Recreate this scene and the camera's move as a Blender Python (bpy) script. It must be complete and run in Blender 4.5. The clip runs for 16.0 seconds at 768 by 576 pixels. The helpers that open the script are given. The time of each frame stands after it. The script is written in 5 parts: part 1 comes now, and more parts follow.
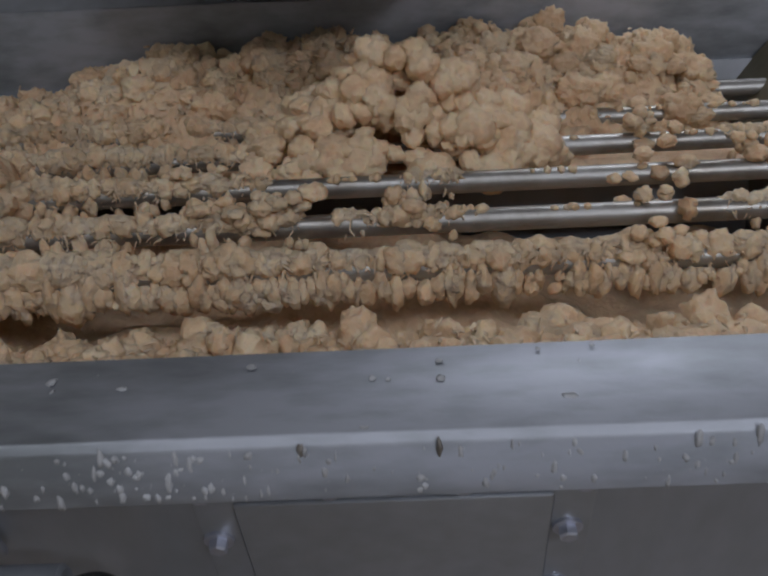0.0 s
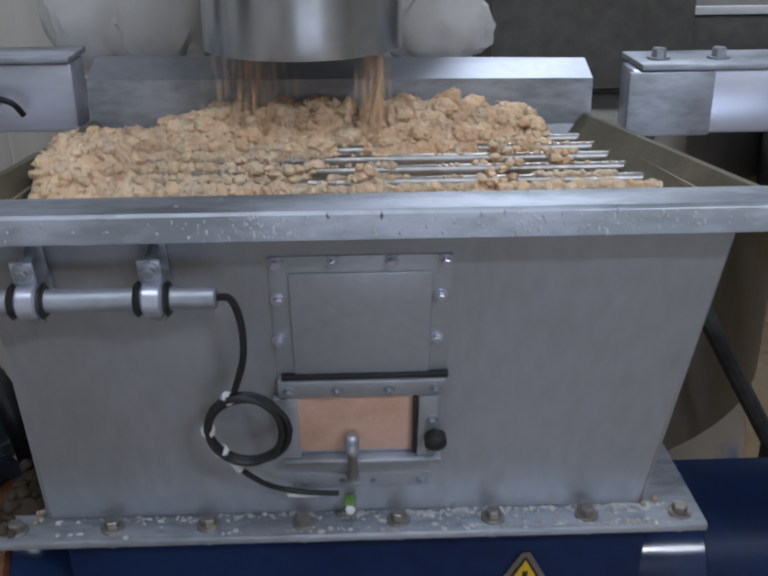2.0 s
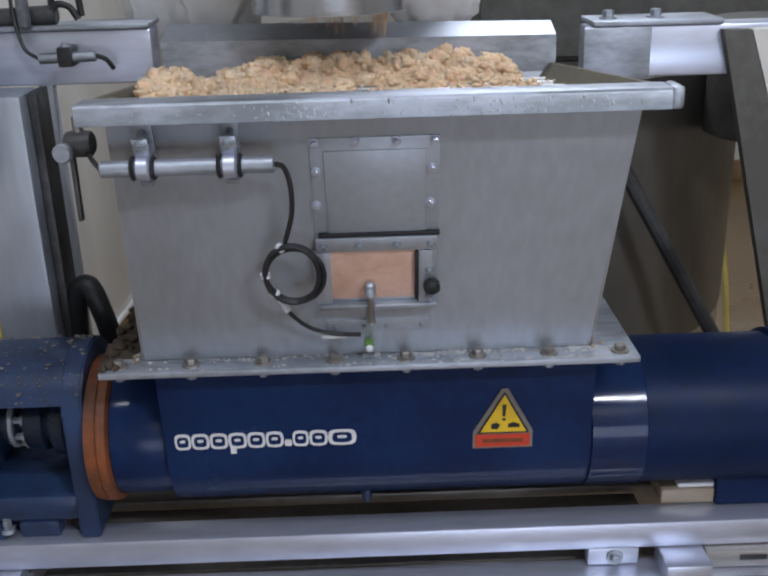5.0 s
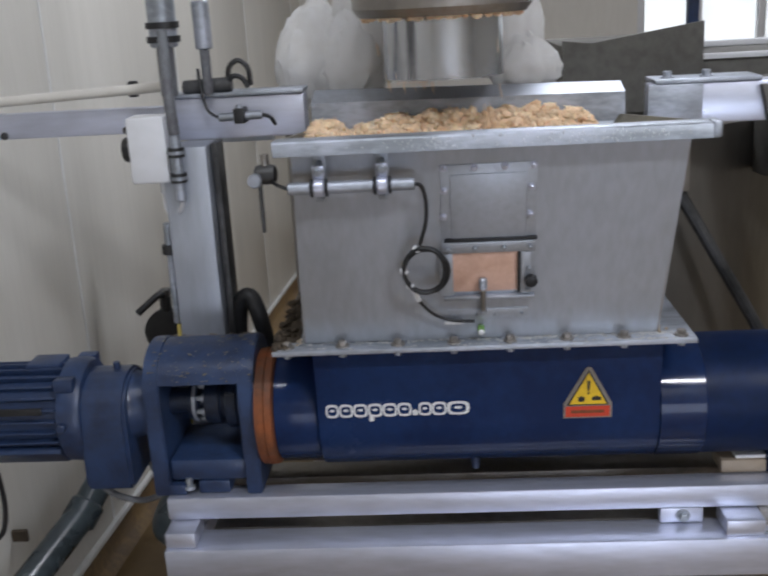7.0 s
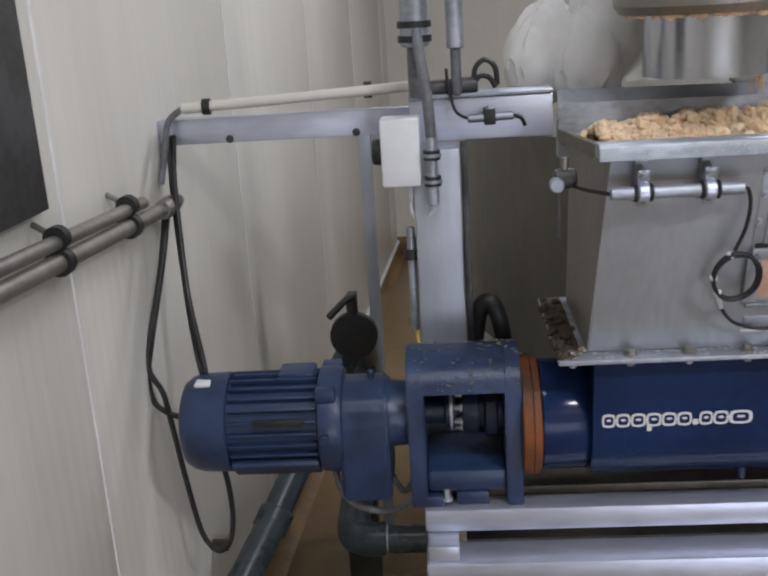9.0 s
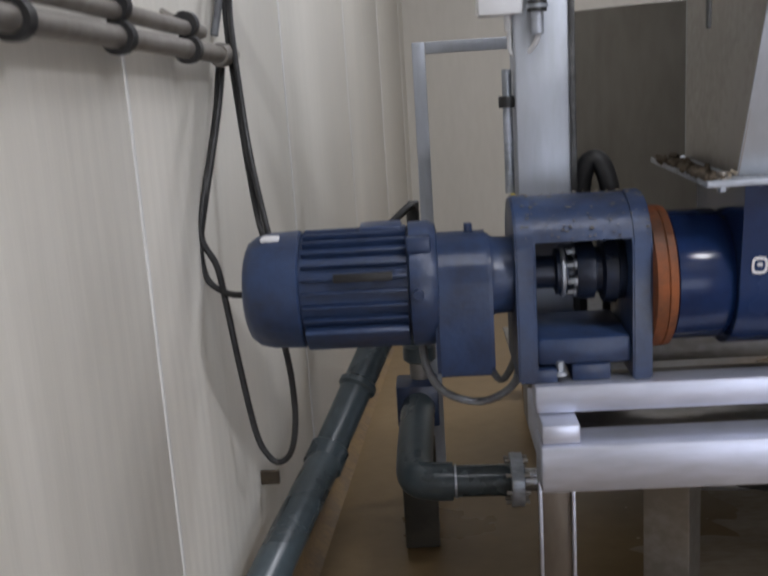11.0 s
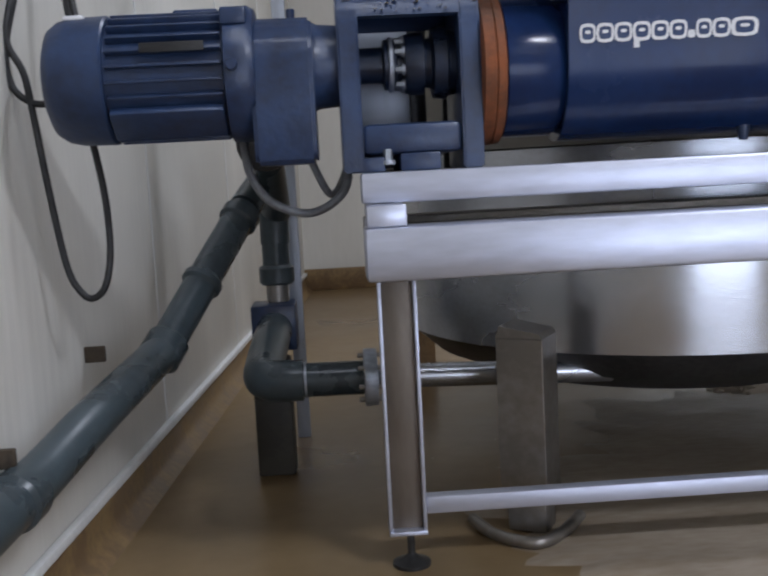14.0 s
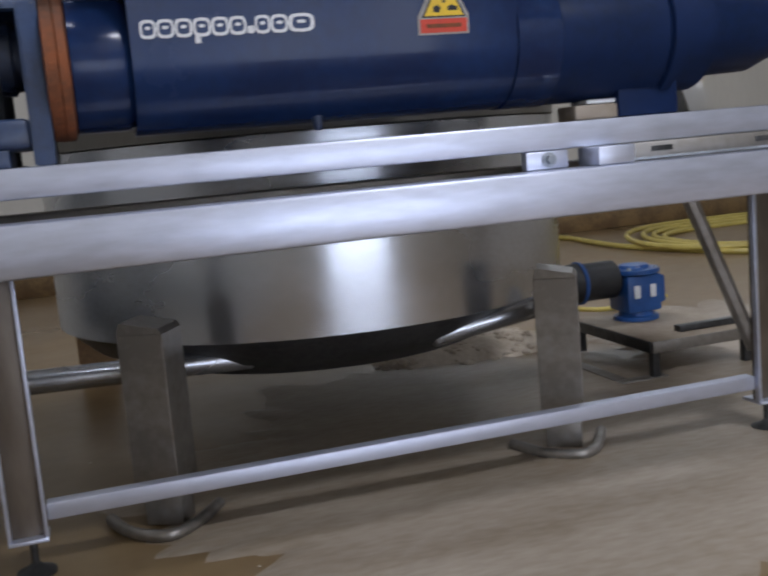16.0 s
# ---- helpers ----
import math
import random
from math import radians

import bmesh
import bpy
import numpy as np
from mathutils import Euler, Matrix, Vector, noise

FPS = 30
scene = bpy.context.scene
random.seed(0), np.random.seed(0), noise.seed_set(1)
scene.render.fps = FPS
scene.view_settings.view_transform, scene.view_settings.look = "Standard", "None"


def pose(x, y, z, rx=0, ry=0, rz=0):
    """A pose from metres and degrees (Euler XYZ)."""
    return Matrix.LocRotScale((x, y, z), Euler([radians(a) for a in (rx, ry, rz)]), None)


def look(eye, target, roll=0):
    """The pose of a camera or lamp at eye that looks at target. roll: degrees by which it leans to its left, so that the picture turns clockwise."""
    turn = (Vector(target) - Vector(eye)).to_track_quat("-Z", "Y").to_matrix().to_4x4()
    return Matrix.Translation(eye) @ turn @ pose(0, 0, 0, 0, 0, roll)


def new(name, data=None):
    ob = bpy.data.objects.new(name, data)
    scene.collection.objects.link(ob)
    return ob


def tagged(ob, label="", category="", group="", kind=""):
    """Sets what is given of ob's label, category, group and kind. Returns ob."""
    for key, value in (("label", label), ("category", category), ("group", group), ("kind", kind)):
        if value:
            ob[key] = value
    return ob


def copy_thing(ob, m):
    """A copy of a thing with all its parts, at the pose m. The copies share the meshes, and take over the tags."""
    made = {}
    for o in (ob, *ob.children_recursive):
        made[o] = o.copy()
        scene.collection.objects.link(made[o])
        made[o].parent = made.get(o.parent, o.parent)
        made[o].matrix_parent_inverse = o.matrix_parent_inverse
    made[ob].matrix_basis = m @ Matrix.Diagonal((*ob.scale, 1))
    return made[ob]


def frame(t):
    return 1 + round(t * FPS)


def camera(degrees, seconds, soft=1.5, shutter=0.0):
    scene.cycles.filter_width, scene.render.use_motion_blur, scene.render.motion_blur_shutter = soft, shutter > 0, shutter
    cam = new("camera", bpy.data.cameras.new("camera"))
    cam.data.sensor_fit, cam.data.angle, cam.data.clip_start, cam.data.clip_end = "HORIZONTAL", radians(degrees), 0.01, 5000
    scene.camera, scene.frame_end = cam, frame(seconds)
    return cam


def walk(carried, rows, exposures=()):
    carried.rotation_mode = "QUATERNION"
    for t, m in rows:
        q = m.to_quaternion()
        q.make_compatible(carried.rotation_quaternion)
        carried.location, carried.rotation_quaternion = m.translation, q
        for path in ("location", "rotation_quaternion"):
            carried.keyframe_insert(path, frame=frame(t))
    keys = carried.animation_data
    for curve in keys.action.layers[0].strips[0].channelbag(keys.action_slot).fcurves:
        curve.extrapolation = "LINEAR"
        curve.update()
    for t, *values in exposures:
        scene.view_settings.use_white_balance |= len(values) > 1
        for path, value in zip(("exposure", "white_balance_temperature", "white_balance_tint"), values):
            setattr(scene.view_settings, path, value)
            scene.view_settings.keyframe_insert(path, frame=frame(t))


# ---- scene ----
cam = camera(43.0, 16.0, soft=2.2, shutter=0.4)
PATH = [
    (0, (0.033, -0.467, 2.078), (-0.029, 1.256, 1.065), -3.5),
    (0.5, (0.03, -0.554, 2.077), (-0.007, 1.211, 1.138), -3.7),
    (1, (0.019, -0.711, 2.092), (0.026, 1.09, 1.224), -2.9),
    (1.5, (-0.006, -0.935, 2.121), (-0.002, 0.889, 1.301), -1.9),
    (2, (0.012, -1.093, 2.142), (0.071, 0.749, 1.365), -0.5),
    (2.5, (0.061, -1.206, 2.112), (0.024, 0.615, 1.287), -2.3),
    (3, (0.062, -1.309, 2.099), (0.017, 0.529, 1.312), -2.2),
    (3.5, (0.065, -1.381, 2.08), (0.052, 0.449, 1.272), -1.2),
    (4, (0.028, -1.411, 2.082), (0.008, 0.437, 1.317), -1.6),
    (4.2, (0.008, -1.424, 2.087), (0.013, 0.428, 1.332), -1.0),
    (6.3, (0.007, -1.974, 2.091), (0.042, -0.079, 1.452), -2.9),
    (6.5, (-0.008, -2.023, 2.09), (-0.034, -0.12, 1.475), -3.8),
    (7, (-0.086, -2.103, 2.102), (-0.205, -0.19, 1.532), -3.2),
    (7.5, (-0.195, -2.125, 2.113), (-0.406, -0.222, 1.535), -3.3),
    (8, (-0.362, -2.108, 2.129), (-0.581, -0.212, 1.533), -4.0),
    (8.5, (-0.592, -2.103, 2.135), (-0.756, -0.199, 1.547), -4.0),
    (8.7, (-0.646, -2.091, 2.149), (-0.793, -0.185, 1.563), -3.9),
    (10.8, (-1.004, -1.858, 1.724), (-1.104, 0.08, 1.243), -3.2),
    (11, (-0.999, -1.853, 1.593), (-1.1, 0.093, 1.142), -3.7),
    (11.5, (-1.032, -1.838, 1.269), (-1.118, 0.138, 0.975), -3.3),
    (12, (-1.009, -1.839, 1.078), (-1.152, 0.135, 0.792), -3.8),
    (12.5, (-0.998, -1.826, 1.001), (-1.107, 0.154, 0.743), -2.7),
    (13, (-0.971, -1.811, 0.964), (-1.031, 0.173, 0.717), -2.3),
    (13.5, (-0.904, -1.796, 0.941), (-0.865, 0.186, 0.672), -2.5),
    (14, (-0.851, -1.815, 0.927), (-0.762, 0.169, 0.685), -3.0),
    (14.5, (-0.761, -1.848, 0.906), (-0.592, 0.131, 0.671), -3.1),
    (15, (-0.666, -1.869, 0.892), (-0.371, 0.092, 0.636), -4.0),
    (15.5, (-0.592, -1.881, 0.9), (-0.157, 0.051, 0.622), -4.7),
    (16, (-0.534, -1.911, 0.9), (0.047, -0.019, 0.615), -5.0),
]
walk(cam, [(t, look(eye, target, roll)) for t, eye, target, roll in PATH], [(0, -1.6, 6500, 10), (0.8, -1.42, 6300, 9), (1.5, -1.0, 6050, 8), (2.5, -0.55, 6050, 8), (4.5, -0.32, 6100, 9), (6.5, -0.25, 6350, 9), (8.5, -0.2, 6550, 10), (11, 0.0, 6600, 10), (13, 0.0, 6400, 10), (14.5, 0.0, 6100, 10), (16, -0.1, 6200, 10)])

# ---- world and lights ----
world = bpy.data.worlds.new("world")
scene.world = world
world.use_nodes = True
world.node_tree.nodes["Background"].inputs[0].default_value = (0.75, 0.82, 1.0, 1)
world.node_tree.nodes["Background"].inputs[1].default_value = 0.25


def lamp(name, x, y, z, sx, sy, watts, colour=(0.88, 0.905, 1.0)):
    """A row of ceiling tubes, as one area lamp that shines down."""
    data = bpy.data.lights.new(name, "AREA")
    data.shape, data.size, data.size_y, data.energy, data.color = "RECTANGLE", sx, sy, watts, colour
    ob = new(name, data)
    ob.matrix_world = pose(x, y, z)
    return ob


LAMPS = [(-0.3, -1.2, 3.9, 1.6, 0.25, 32), (0.5, 2.1, 3.9, 1.3, 0.3, 80), (1.55, -2.8, 3.9, 0.7, 0.3, 122), (4.5, 2.2, 3.9, 0.3, 1.8, 30)]
for row in LAMPS:
    lamp("ceiling_tubes", *row)
# low daylight from an unseen doorway behind the walk, inferred from the vessel's highlight
day = lamp("door_daylight", 0.75, -3.9, 0.64, 2.2, 1.2, 25, (0.70, 0.77, 1.0))
day.matrix_world = look((0.75, -3.9, 0.64), (0.75, 0, 0.64))


# ---- materials ----
def mat(name, a, b=None, rough=0.5, metal=0.0, scale=6.0, fine=60.0, bump=0.1, stretch=(1, 1, 1), spread=0.12, clear=0.0, random_tint=0.0, sss=0.0, relief=0.004):
    """A surface of two colours mixed by stains and grain, with a fine relief."""
    m = bpy.data.materials.new(name)
    m.use_nodes = True
    nt = m.node_tree
    n, link = nt.nodes, nt.links.new
    p = n["Principled BSDF"]
    b = b or tuple(v * 0.7 for v in a)
    tc = n.new("ShaderNodeTexCoord")
    mp = n.new("ShaderNodeMapping")
    mp.inputs["Scale"].default_value = stretch
    link(tc.outputs["Object"], mp.inputs[0])
    big = n.new("ShaderNodeTexNoise")
    big.inputs["Scale"].default_value, big.inputs["Detail"].default_value = scale, 6
    small = n.new("ShaderNodeTexNoise")
    small.inputs["Scale"].default_value, small.inputs["Detail"].default_value = fine, 5
    link(mp.outputs[0], big.inputs["Vector"])
    link(mp.outputs[0], small.inputs["Vector"])
    add = n.new("ShaderNodeMath")
    add.operation = "MULTIPLY_ADD"
    add.inputs[1].default_value = 0.45
    link(small.outputs["Fac"], add.inputs[0])
    link(big.outputs["Fac"], add.inputs[2])
    ramp = n.new("ShaderNodeValToRGB")
    ramp.color_ramp.elements[0].position, ramp.color_ramp.elements[0].color = 0.72 - spread, (*b, 1)
    ramp.color_ramp.elements[1].position, ramp.color_ramp.elements[1].color = 0.72 + spread, (*a, 1)
    link(add.outputs[0], ramp.inputs[0])
    out = ramp.outputs[0]
    if random_tint:
        info = n.new("ShaderNodeNewGeometry")
        hsv = n.new("ShaderNodeHueSaturation")
        mr = n.new("ShaderNodeMapRange")
        mr.inputs[3].default_value, mr.inputs[4].default_value = 1 - random_tint, 1 + random_tint
        link(info.outputs["Random Per Island"], mr.inputs[0])
        link(mr.outputs[0], hsv.inputs["Value"])
        link(out, hsv.inputs["Color"])
        out = hsv.outputs[0]
    link(out, p.inputs["Base Color"])
    rr = n.new("ShaderNodeMapRange")
    rr.inputs[1].default_value, rr.inputs[2].default_value = 0.3, 0.7
    rr.inputs[3].default_value, rr.inputs[4].default_value = max(rough - 0.1, 0.03), min(rough + 0.1, 1)
    link(big.outputs["Fac"], rr.inputs[0])
    link(rr.outputs[0], p.inputs["Roughness"])
    p.inputs["Metallic"].default_value = metal
    p.inputs["Coat Weight"].default_value = clear
    if sss:
        p.inputs["Subsurface Weight"].default_value = sss
        p.inputs["Subsurface Radius"].default_value = (0.007, 0.005, 0.0035)
        p.inputs["Subsurface Scale"].default_value = 1.0
    if bump:
        bp = n.new("ShaderNodeBump")
        bp.inputs["Strength"].default_value, bp.inputs["Distance"].default_value = bump, relief
        link(small.outputs["Fac"], bp.inputs["Height"])
        link(bp.outputs[0], p.inputs["Normal"])
    return m


STEEL = mat("brushed_stainless", (0.445, 0.475, 0.53), (0.375, 0.40, 0.435), 0.46, 0.6, 2, 60, 0.03, (1, 1, 0.2))
STEEL_RIM = mat("scuffed_stainless", (0.45, 0.48, 0.54), (0.28, 0.305, 0.33), 0.48, 0.7, 14, 90, 0.12, (0.4, 1, 1))
STEEL_BAR = mat("polished_bar_steel", (0.50, 0.50, 0.49), (0.30, 0.28, 0.25), 0.42, 0.85, 10, 60, 0.04)
STEEL_BEAM = mat("sanded_box_section", (0.63, 0.66, 0.78), (0.50, 0.525, 0.61), 0.36, 0.7, 4, 60, 0.05, (0.2, 1, 1))
# stained steel; also stands for shade on the frame's right-hand plate
STEEL_DIRT_SHADE = mat("stained_shaded_stainless", (0.32, 0.30, 0.275), (0.23, 0.21, 0.185), 0.42, 0.7, 3, 40, 0.04)
STEEL_TANK = mat("tank_stainless", (0.56, 0.58, 0.62), (0.47, 0.48, 0.50), 0.27, 0.9, 2.5, 90, 0.03, (0.5, 0.5, 1))
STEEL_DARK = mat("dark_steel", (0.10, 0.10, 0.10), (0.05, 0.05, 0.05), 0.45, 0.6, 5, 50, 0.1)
BLUE = mat("blue_pump_enamel", (0.011, 0.029, 0.095), (0.009, 0.021, 0.070), 0.2, 0.0, 4, 40, 0.05, clear=0.03)
BLUE_WORN = mat("blue_worn_enamel", (0.024, 0.050, 0.125), (0.017, 0.027, 0.060), 0.38, 0.0, 9, 60, 0.25, spread=0.2)
BLUE_PLASTIC = mat("blue_valve_paint", (0.02, 0.09, 0.30), (0.015, 0.06, 0.2), 0.4, 0, 6, 40, 0.08)
RUST = mat("rusty_orange_gasket", (0.24, 0.07, 0.02), (0.09, 0.035, 0.015), 0.7, 0, 14, 90, 0.3, spread=0.2)
RUBBER = mat("black_rubber", (0.012, 0.012, 0.013), (0.02, 0.02, 0.02), 0.5, 0, 10, 80, 0.05)
CABLE_GREY = mat("grey_cable_sheath", (0.16, 0.17, 0.18), (0.1, 0.1, 0.11), 0.5, 0, 10, 80, 0.05)
PVC = mat("grey_pvc_pipe", (0.055, 0.075, 0.085), (0.035, 0.045, 0.05), 0.3, 0, 5, 40, 0.06, spread=0.2)
WALL = mat("cream_wall_panel", (0.69, 0.665, 0.61), (0.59, 0.57, 0.51), 0.45, 0, 1.2, 25, 0.04, (1, 6, 0.25), spread=0.3)


def add_ribs(m, pitch, depth):
    """Shallow upright ribs along y, under the fine relief that is there."""
    nt = m.node_tree
    wave = nt.nodes.new("ShaderNodeTexWave")
    wave.bands_direction = "Y"
    wave.inputs["Scale"].default_value = math.pi / (10 * pitch)
    wave.inputs["Distortion"].default_value = 2.5
    wave.inputs["Detail Scale"].default_value = 0.4
    bump = nt.nodes.new("ShaderNodeBump")
    bump.inputs["Strength"].default_value, bump.inputs["Distance"].default_value = 1.0, depth
    nt.links.new(nt.nodes["Texture Coordinate"].outputs["Object"], wave.inputs["Vector"])
    nt.links.new(wave.outputs["Fac"], bump.inputs["Height"])
    nt.links.new(nt.nodes["Bump"].outputs[0], bump.inputs["Normal"])
    nt.links.new(bump.outputs[0], nt.nodes["Principled BSDF"].inputs["Normal"])


WALL_RIB = mat("cream_ribbed_panel", (0.72, 0.695, 0.635), (0.60, 0.58, 0.52), 0.42, 0, 1.2, 25, 0.04, (1, 6, 0.25), spread=0.3)
add_ribs(WALL_RIB, 0.05, 0.0004)
SEAM = mat("white_panel_joint", (0.8, 0.8, 0.78), (0.7, 0.7, 0.68), 0.5, 0)
CEIL = mat("ceiling_panel", (0.55, 0.55, 0.54), (0.48, 0.48, 0.47), 0.6, 0)
FLOOR = mat("wet_brown_floor", (0.25, 0.175, 0.09), (0.15, 0.092, 0.036), 0.34, 0, 1.1, 14, 0.12, spread=0.3)
FILM = mat("grey_dried_film", (0.41, 0.35, 0.28), (0.22, 0.165, 0.105), 0.5, 0, 2.2, 30, 0.15, (0.6, 1.8, 1), spread=0.25)
FLECK = mat("dull_pale_flecks", (0.54, 0.56, 0.59), (0.40, 0.41, 0.43), 0.8, 0, 30, 200, 0.0)
FLOOR_PALE = mat("pale_dried_residue", (0.40, 0.34, 0.26), (0.25, 0.19, 0.13), 0.6, 0, 5, 40, 0.25, spread=0.25)
SKIRT = mat("brown_coved_skirting", (0.26, 0.17, 0.075), (0.16, 0.1, 0.05), 0.4, 0, 5, 40, 0.1)
WHITE_PLASTIC = mat("white_plastic", (0.72, 0.73, 0.75), (0.66, 0.67, 0.68), 0.35, 0, 3, 30, 0.02)
WHITE_PRINT = mat("white_print", (0.75, 0.75, 0.76), (0.65, 0.65, 0.66), 0.5, 0)
YELLOW = mat("warning_yellow", (0.75, 0.50, 0.02), (0.62, 0.40, 0.02), 0.45, 0)
RED = mat("warning_red", (0.55, 0.05, 0.02), (0.42, 0.04, 0.02), 0.45, 0)
BLACK_PRINT = mat("black_print", (0.012, 0.012, 0.012), (0.02, 0.02, 0.02), 0.5, 0)
HOSE = mat("yellow_hose_rubber", (0.58, 0.47, 0.12), (0.46, 0.36, 0.08), 0.45, 0)
PULP = mat("pale_ground_pulp", (0.95, 0.72, 0.50), (0.74, 0.51, 0.32), 0.95, 0, 26, 150, 0.7, spread=0.20, random_tint=0.12, sss=0.5, relief=0.006)
PINK = mat("pulp_seen_through_window", (0.68, 0.45, 0.35), (0.54, 0.33, 0.24), 0.35, 0, 16, 90, 0.2, spread=0.2)
BAG = mat("cloudy_plastic_bag", (0.88, 0.88, 0.87), (0.80, 0.79, 0.76), 0.55, 0, 5, 30, 0.1)
GREEN_LED = mat("green_indicator", (0.16, 0.32, 0.08), (0.1, 0.2, 0.05), 0.3, 0)
HOOD = mat("dull_dark_hood_paint", (0.13, 0.125, 0.11), (0.085, 0.08, 0.07), 0.6, 0.1, 3, 40, 0.08)
OLIVE = mat("dark_olive_steel", (0.20, 0.185, 0.13), (0.11, 0.095, 0.06), 0.5, 0.4, 7, 60, 0.12, spread=0.25)
BLUE_DARK = mat("dark_blue_grease", (0.012, 0.022, 0.05), (0.008, 0.011, 0.02), 0.35, 0.1, 14, 70, 0.2, spread=0.2)
# vessel steel darkened; the upper shell's dark reflections are in this colour
TANK_DARK_REFLECT = mat("dark_reflection_shell", (0.20, 0.188, 0.165), (0.13, 0.118, 0.10), 0.45, 0.6, 1.6, 30, 0.06, (1, 1, 0.35), spread=0.25)
CRUST = mat("brown_crust", (0.075, 0.055, 0.034), (0.035, 0.025, 0.015), 0.8, 0, 20, 120, 0.4, spread=0.2)
SMEAR = mat("pale_wet_smear", (0.56, 0.56, 0.55), (0.40, 0.39, 0.36), 0.3, 0, 20, 120, 0.2, spread=0.2)
PALE_PILE = mat("pale_spilled_pulp", (0.62, 0.54, 0.43), (0.42, 0.34, 0.25), 0.8, 0, 9, 60, 0.4, spread=0.2)
SPATTER = mat("dull_spatter", (0.26, 0.23, 0.18), (0.14, 0.12, 0.09), 0.7, 0, 30, 120, 0.3, spread=0.2)
# leg channel steel, browned by the floor's reflection put into its colour
LEG_FLOOR_TINT = mat("floor_reflection_channel", (0.22, 0.185, 0.15), (0.13, 0.105, 0.08), 0.45, 0.55, 3, 40, 0.05, (1, 1, 0.3), spread=0.2)
STAIN_DARK = mat("stained_dark_block", (0.045, 0.04, 0.03), (0.025, 0.022, 0.016), 0.6, 0, 6, 50, 0.2)
# pump blue darkened; the shade over the outlet is put into this colour
BLUE_SHADED = mat("shaded_blue_enamel", (0.007, 0.018, 0.062), (0.006, 0.014, 0.044), 0.42, 0.0, 5, 40, 0.06)
CARDBOARD = mat("brown_board", (0.30, 0.19, 0.09), (0.2, 0.12, 0.06), 0.7, 0)

BLUE_GLOSS = mat("glossy_blue_enamel", (0.010, 0.026, 0.085), (0.008, 0.018, 0.06), 0.13, 0.0, 4, 40, 0.03)
BLUE.node_tree.nodes["Principled BSDF"].inputs["Specular IOR Level"].default_value = 0.2
BLUE_SHADED.node_tree.nodes["Principled BSDF"].inputs["Specular IOR Level"].default_value = 0.12
BLUE_GLOSS.node_tree.nodes["Principled BSDF"].inputs["Specular IOR Level"].default_value = 0.3

BAG.node_tree.nodes["Principled BSDF"].inputs["Transmission Weight"].default_value = 0.25

GLASS = bpy.data.materials.new("window_glass")
GLASS.use_nodes = True
GLASS.node_tree.nodes["Principled BSDF"].inputs["Transmission Weight"].default_value = 1.0
GLASS.node_tree.nodes["Principled BSDF"].inputs["Roughness"].default_value = 0.05
DAYLIGHT = bpy.data.materials.new("daylight_outside")
DAYLIGHT.use_nodes = True
DAYLIGHT.node_tree.nodes["Principled BSDF"].inputs["Emission Color"].default_value = (0.9, 0.95, 1, 1)
DAYLIGHT.node_tree.nodes["Principled BSDF"].inputs["Emission Strength"].default_value = 1.1


# ---- building helpers ----
def empty(name, label, category, group="", kind=""):
    return tagged(new(name), label, category, group, kind)


def part(name, bm, material, parent=None, label="", smooth=True):
    """Links a bmesh as one mesh object, under a thing or a part."""
    me = bpy.data.meshes.new(name)
    bmesh.ops.recalc_face_normals(bm, faces=bm.faces)
    bm.to_mesh(me)
    bm.free()
    me.materials.append(material)
    if smooth:
        me.shade_smooth()
        me.set_sharp_from_angle(angle=radians(35))
    ob = new(name, me)
    if parent:
        ob.parent = parent
    if label:
        ob["label"] = label
    return ob


def twin(ob, m, parent=None):
    """Another object on the same mesh, moved by m."""
    o = new(ob.name.split(".")[0], ob.data)
    o.parent = parent or ob.parent
    o.matrix_basis = m
    if "label" in ob:
        o["label"] = ob["label"]
    return o


def box(x0, x1, y0, y1, z0, z1, bevel=0.003, bm=None, seg=2):
    bm = bm or bmesh.new()
    made = bmesh.ops.create_cube(bm, size=1)
    for v in made["verts"]:
        v.co = Vector(((x0 + x1) / 2 + v.co.x * (x1 - x0), (y0 + y1) / 2 + v.co.y * (y1 - y0), (z0 + z1) / 2 + v.co.z * (z1 - z0)))
    if bevel:
        edges = list({e for v in made["verts"] for e in v.link_edges})
        bmesh.ops.bevel(bm, geom=edges, offset=bevel, segments=seg, affect="EDGES", profile=0.5)
    return bm


def lathe(profile, axis="X", seg=40, at=(0, 0, 0), bm=None):
    """Turns rows of (along, radius) round an axis through at; closed at both ends."""
    bm = bm or bmesh.new()
    rings = []
    for along, r in profile:
        ring = []
        for k in range(seg):
            c, s = math.cos(2 * math.pi * k / seg) * r, math.sin(2 * math.pi * k / seg) * r
            v = {"X": (along, c, s), "Y": (s, along, c), "Z": (c, s, along)}[axis]
            ring.append(bm.verts.new(Vector(v) + Vector(at)))
        rings.append(ring)
    for a, b in zip(rings, rings[1:]):
        for k in range(seg):
            bm.faces.new((a[k], a[(k + 1) % seg], b[(k + 1) % seg], b[k]))
    bm.faces.new(rings[0])
    bm.faces.new(rings[-1])
    return bm


def rod(a, b, r, seg=16, bm=None, rounded=0.15):
    """A straight round bar from a to b with slightly eased ends."""
    a, b = Vector(a), Vector(b)
    e = r * rounded
    long = (b - a).length
    bm2 = lathe([(0, r - e), (e, r), (long - e, r), (long, r - e)], "Z", seg)
    m = Matrix.Translation(a) @ (b - a).to_track_quat("Z", "Y").to_matrix().to_4x4()
